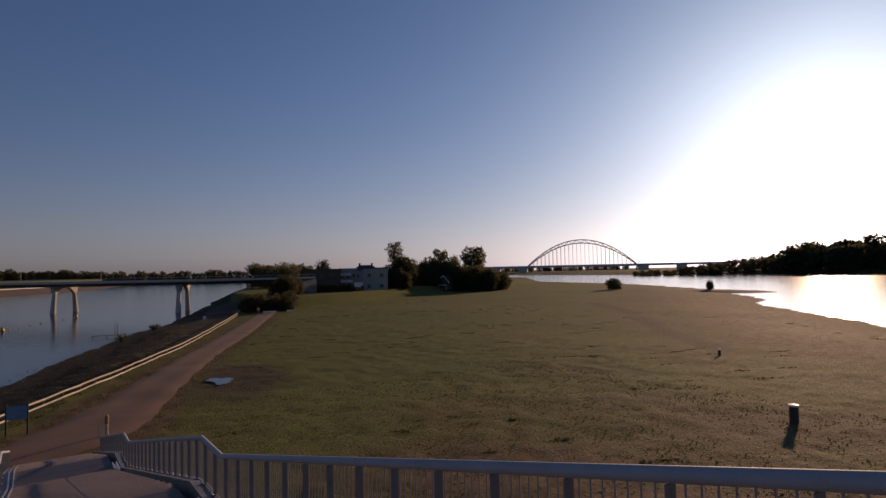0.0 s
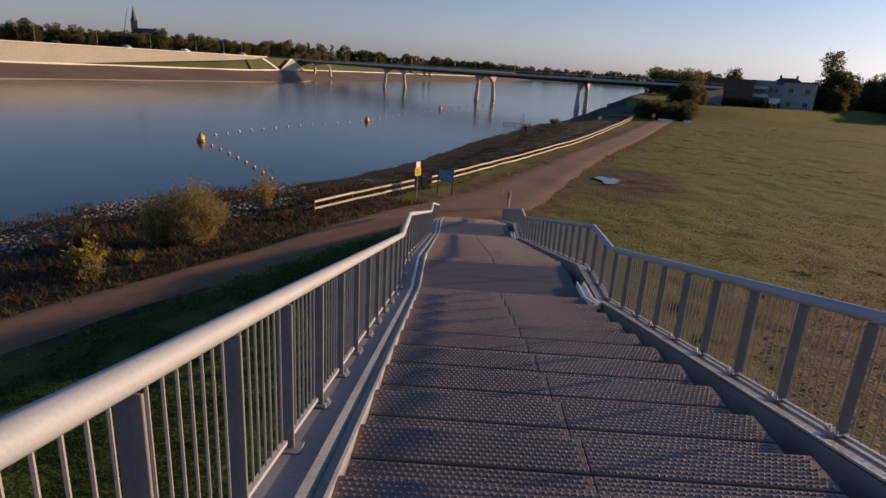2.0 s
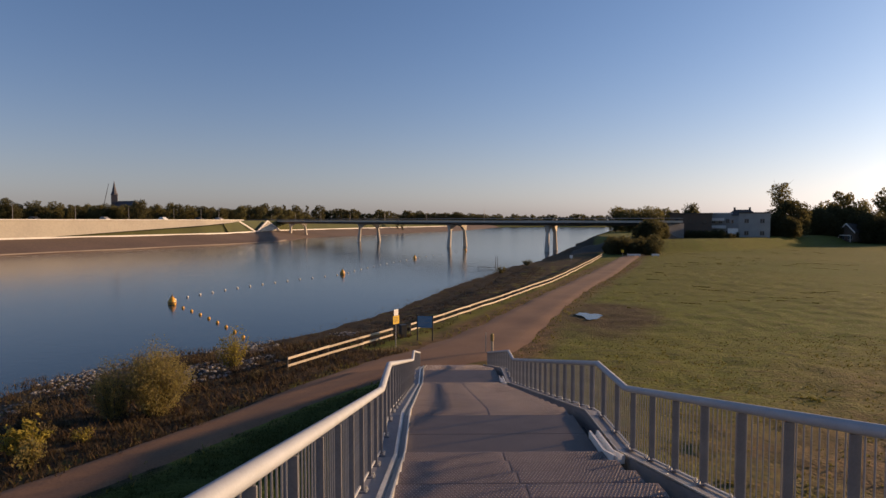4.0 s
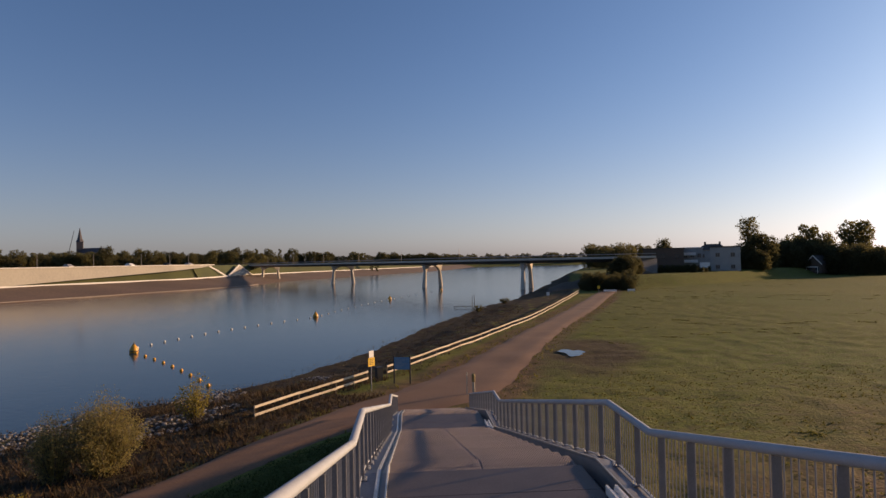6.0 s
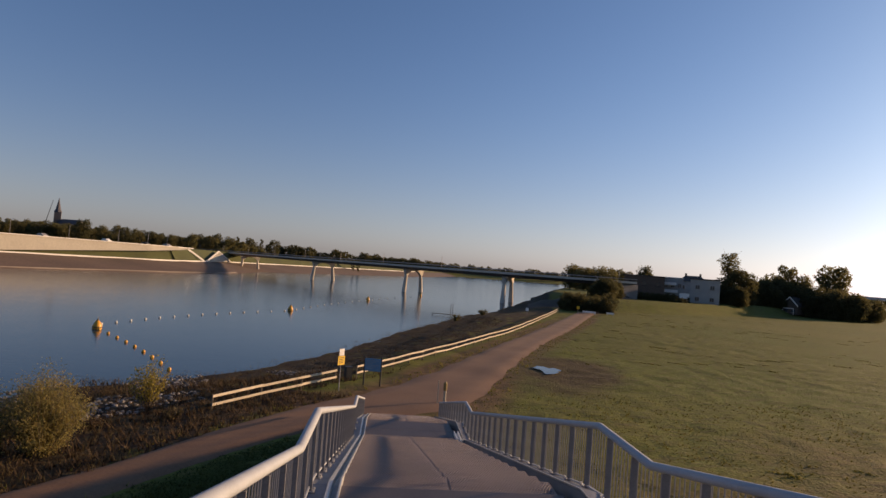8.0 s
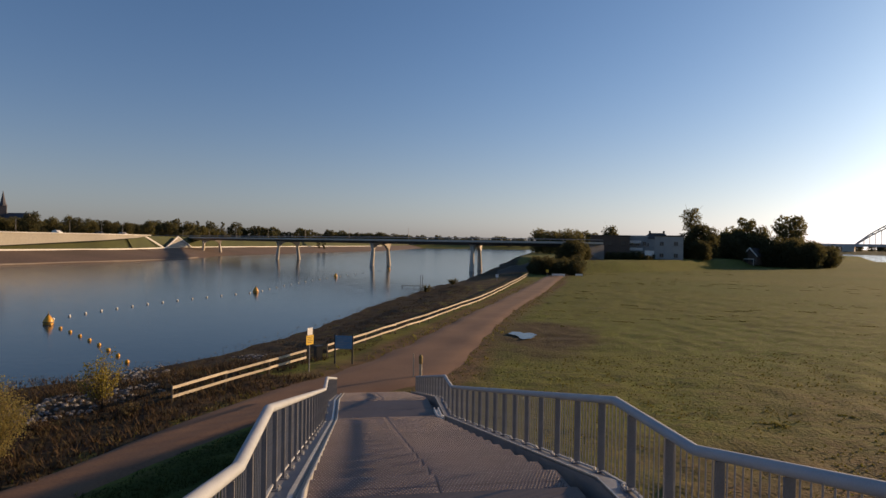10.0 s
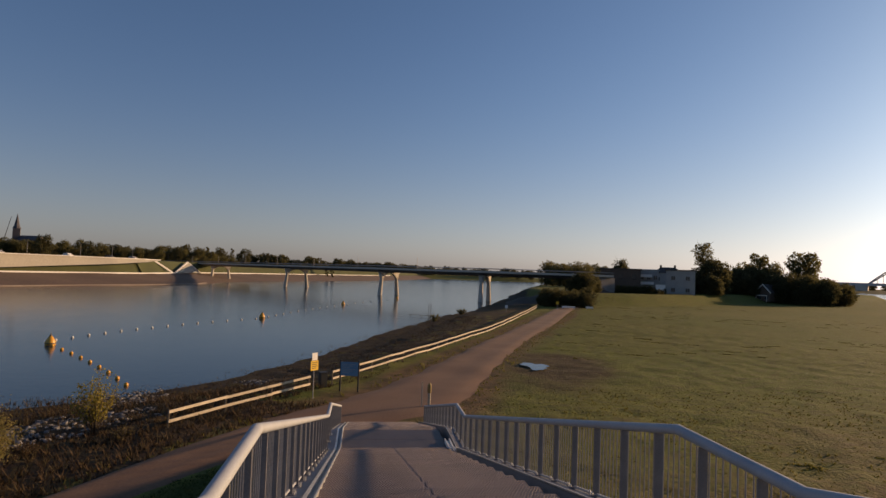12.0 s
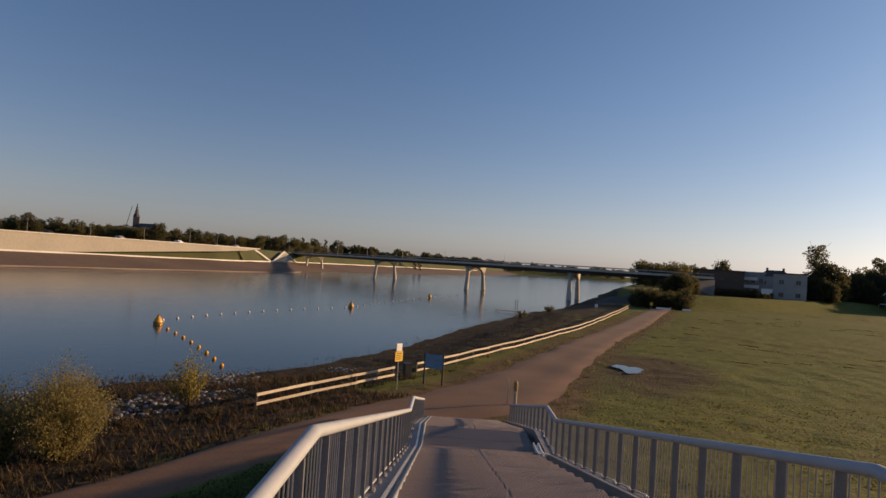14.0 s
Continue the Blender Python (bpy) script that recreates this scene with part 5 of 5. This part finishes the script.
P = scatter(100000, -36, 20, -20, 112, lambda x, y, s, d: (rng.uniform(size=len(x)) < np.where(((stony(x, y) > 0.35) & (s < 9) & (y < 42)) | rubble(x, y), 0.22, 1.0)) & (s > 0.2) & (s < np.where(y < 30, 20, 14)) & (x < np.where(y < 30, -9.5 + (y - 18) * 0.55, -2 + (y - 34) * 0.5)) & (rng.uniform(size=len(x)) < np.where(y < 40, 1.0, 0.45)))
hw = rng.uniform(0.10, 0.48, len(P)) * np.where(P[:, 1] < 36, 1.0, 0.38) * np.where(P[:, 2] < -0.9, 0.5, 1.0)
Q = P[rng.uniform(size=len(P)) < 0.3] + np.array([0.1, 0.05, 0])
tagged(new("dry_grass", blades("dry_grass", Q, rng.uniform(0.15, 0.5, len(Q)) * np.where(Q[:, 1] < 36, 1.0, 0.45), 0.02, 1.0, M_STRAW)), "tan dead grass among the weeds on the bank", "grass", kind="stuff")
tagged(new("weeds", blades("weeds", P, hw, 0.03, 1.1, M_WEED)), "dry brown weeds and dead stalks covering the bank", "weeds", kind="stuff")
B = P[(P[:, 1] > -4) & (P[:, 1] < 40)]
B = B[(np.sin(B[:, 0] * 1.7 + 2 * np.sin(B[:, 1] * 0.9)) + np.sin(B[:, 1] * 1.3) + rng.normal(0, 0.4, len(B)) > 0.1)]
B = np.concatenate([B + rng.normal(0, 0.09, B.shape) + np.stack([np.zeros(len(B)), np.zeros(len(B)), rng.uniform(0.08, 0.42, len(B))], 1) for _ in range(2)])
tagged(new("undergrowth", leaf_mesh("undergrowth", B, 0.04, M_WEED)), "fine brown withered undergrowth on the bank", "undergrowth", kind="stuff")
P = scatter(14000, -36, 30, -20, 112, lambda x, y, s, d: (d < 0.75) & (x < 0 + np.maximum(y - 30, 0) * 0.5))
tagged(new("verge_grass", blades("verge_grass", P, rng.uniform(0.08, 0.3, len(P)), 0.035, 0.8, M_TUFT)), "green and yellow grass along the path edge", "grass", kind="stuff")
P = scatter(30000, 0, 60, 32, 130, lambda x, y, s, d: (d < 1.3) & (x > -2 + (y - 34) * 0.5) & (rng.uniform(size=len(x)) < 0.75 - 0.4 * d))
tagged(new("edge_grass", blades("edge_grass", P, rng.uniform(0.05, 0.18, len(P)), 0.06, 1.0, M_TUFT)), "sparse dry grass creeping over the path edge", "grass", kind="stuff")
P = scatter(60000, -14, -2.3, -16, 23, lambda x, y, s, d: (x > 0.55 * (y - 18) - 9.0) & (d > 0.15) & ((y < 19) | (x < -3)))
tagged(new("lawn", blades("lawn", P, rng.uniform(0.04, 0.11, len(P)), 0.014, 1.2, M_LAWN)), "green grass between the stairs and the path, darkened for stair shade", "grass", kind="stuff")
P = scatter(16000, 2.3, 44, -22, 34, lambda x, y, s, d: (s > 12) & (rng.uniform(size=len(x)) < 0.35 + 0.65 * (np.sin(x * 0.5 + np.sin(y * 0.3)) > -0.2)))
tagged(new("grass_tufts", blades("grass_tufts", P, rng.uniform(0.03, 0.10, len(P)), 0.05, 1.2, M_TUFT)), "short rough tufts of grazed meadow grass", "grass", kind="stuff")
# long tussocks across the meadow
C = scatter(420, 6, 110, -14, 165, lambda x, y, s, d: (s > 18) & (np.sin(x * 0.11 + 2 * np.sin(y * 0.05)) + np.sin(y * 0.13) > -0.3))
T = []
for c in C:
    k = rng.integers(14, 34)
    u = rng.normal(0, 0.5, k) * rng.uniform(0.6, 1.8)
    T.append(c + np.stack([u * 0.88 + rng.normal(0, 0.10, k), -u * 0.47 + rng.normal(0, 0.10, k), np.zeros(k)], 1))
T = np.concatenate(T)
tagged(new("tussocks", blades("tussocks", T, rng.uniform(0.03, 0.10, len(T)), 0.09, 1.6, M_TUFT)), "long low tussocks of rough grass across the meadow", "grass", kind="stuff")


def stone_mesh(seed):
    r = random.Random(seed)
    bm = bmesh.new()
    bmesh.ops.create_icosphere(bm, subdivisions=1, radius=1)
    for v in bm.verts:
        v.co *= r.uniform(0.75, 1.15)
        v.co.z *= 0.6
    return mesh_of(bm, "stone", mat("stone", (0.27, 0.255, 0.245), 0.8, 0, (0.06, 0.055, 0.05), 0.8, 6, 0.4, spread=0.5))


STONES = [stone_mesh(i) for i in range(5)]
P = scatter(16000, -34, -8, -6, 42, lambda x, y, s, d: (s > 0.8) & (d > 1.5) & (((s < 9) & (stony(x, y) > 0.15)) | (rubble(x, y) & (rng.uniform(size=len(x)) < 0.85))))
rip = thing("riprap", "scattered grey and pale rip-rap stones on the weedy bank", "stones")
near_first = P[np.argsort(np.hypot(P[:, 0] + 16, P[:, 1] - 22))]
for p in near_first[:290]:
    s = random.uniform(0.06, 0.17)
    part("stone", STONES[random.randrange(5)], None, rip, m=Matrix.LocRotScale(Vector(p) + Vector((0, 0, s * 0.35)), Euler((random.uniform(-0.4, 0.4), random.uniform(-0.4, 0.4), random.uniform(0, 6))), (s, s * random.uniform(0.7, 1.2), s)))
V, F, o = [], [], 0
ico = np.array([v.co[:] for v in STONES[0].vertices])
icf = [tuple(f.vertices) for f in STONES[0].polygons]
for p in near_first[290:2700]:
    a, s = rng.uniform(0, 6.28), rng.uniform(0.06, 0.15)
    c, sn = math.cos(a), math.sin(a)
    q = ico * s @ np.array([[c, sn, 0], [-sn, c, 0], [0, 0, 1]]) + p + [0, 0, s * 0.3]
    V.append(q)
    F += [tuple(i + o for i in f) for f in icf]
    o += len(ico)
part("stone_rest", from_arrays("stone_rest", np.concatenate(V), F, M_STONE), None, rip, kind="stuff")
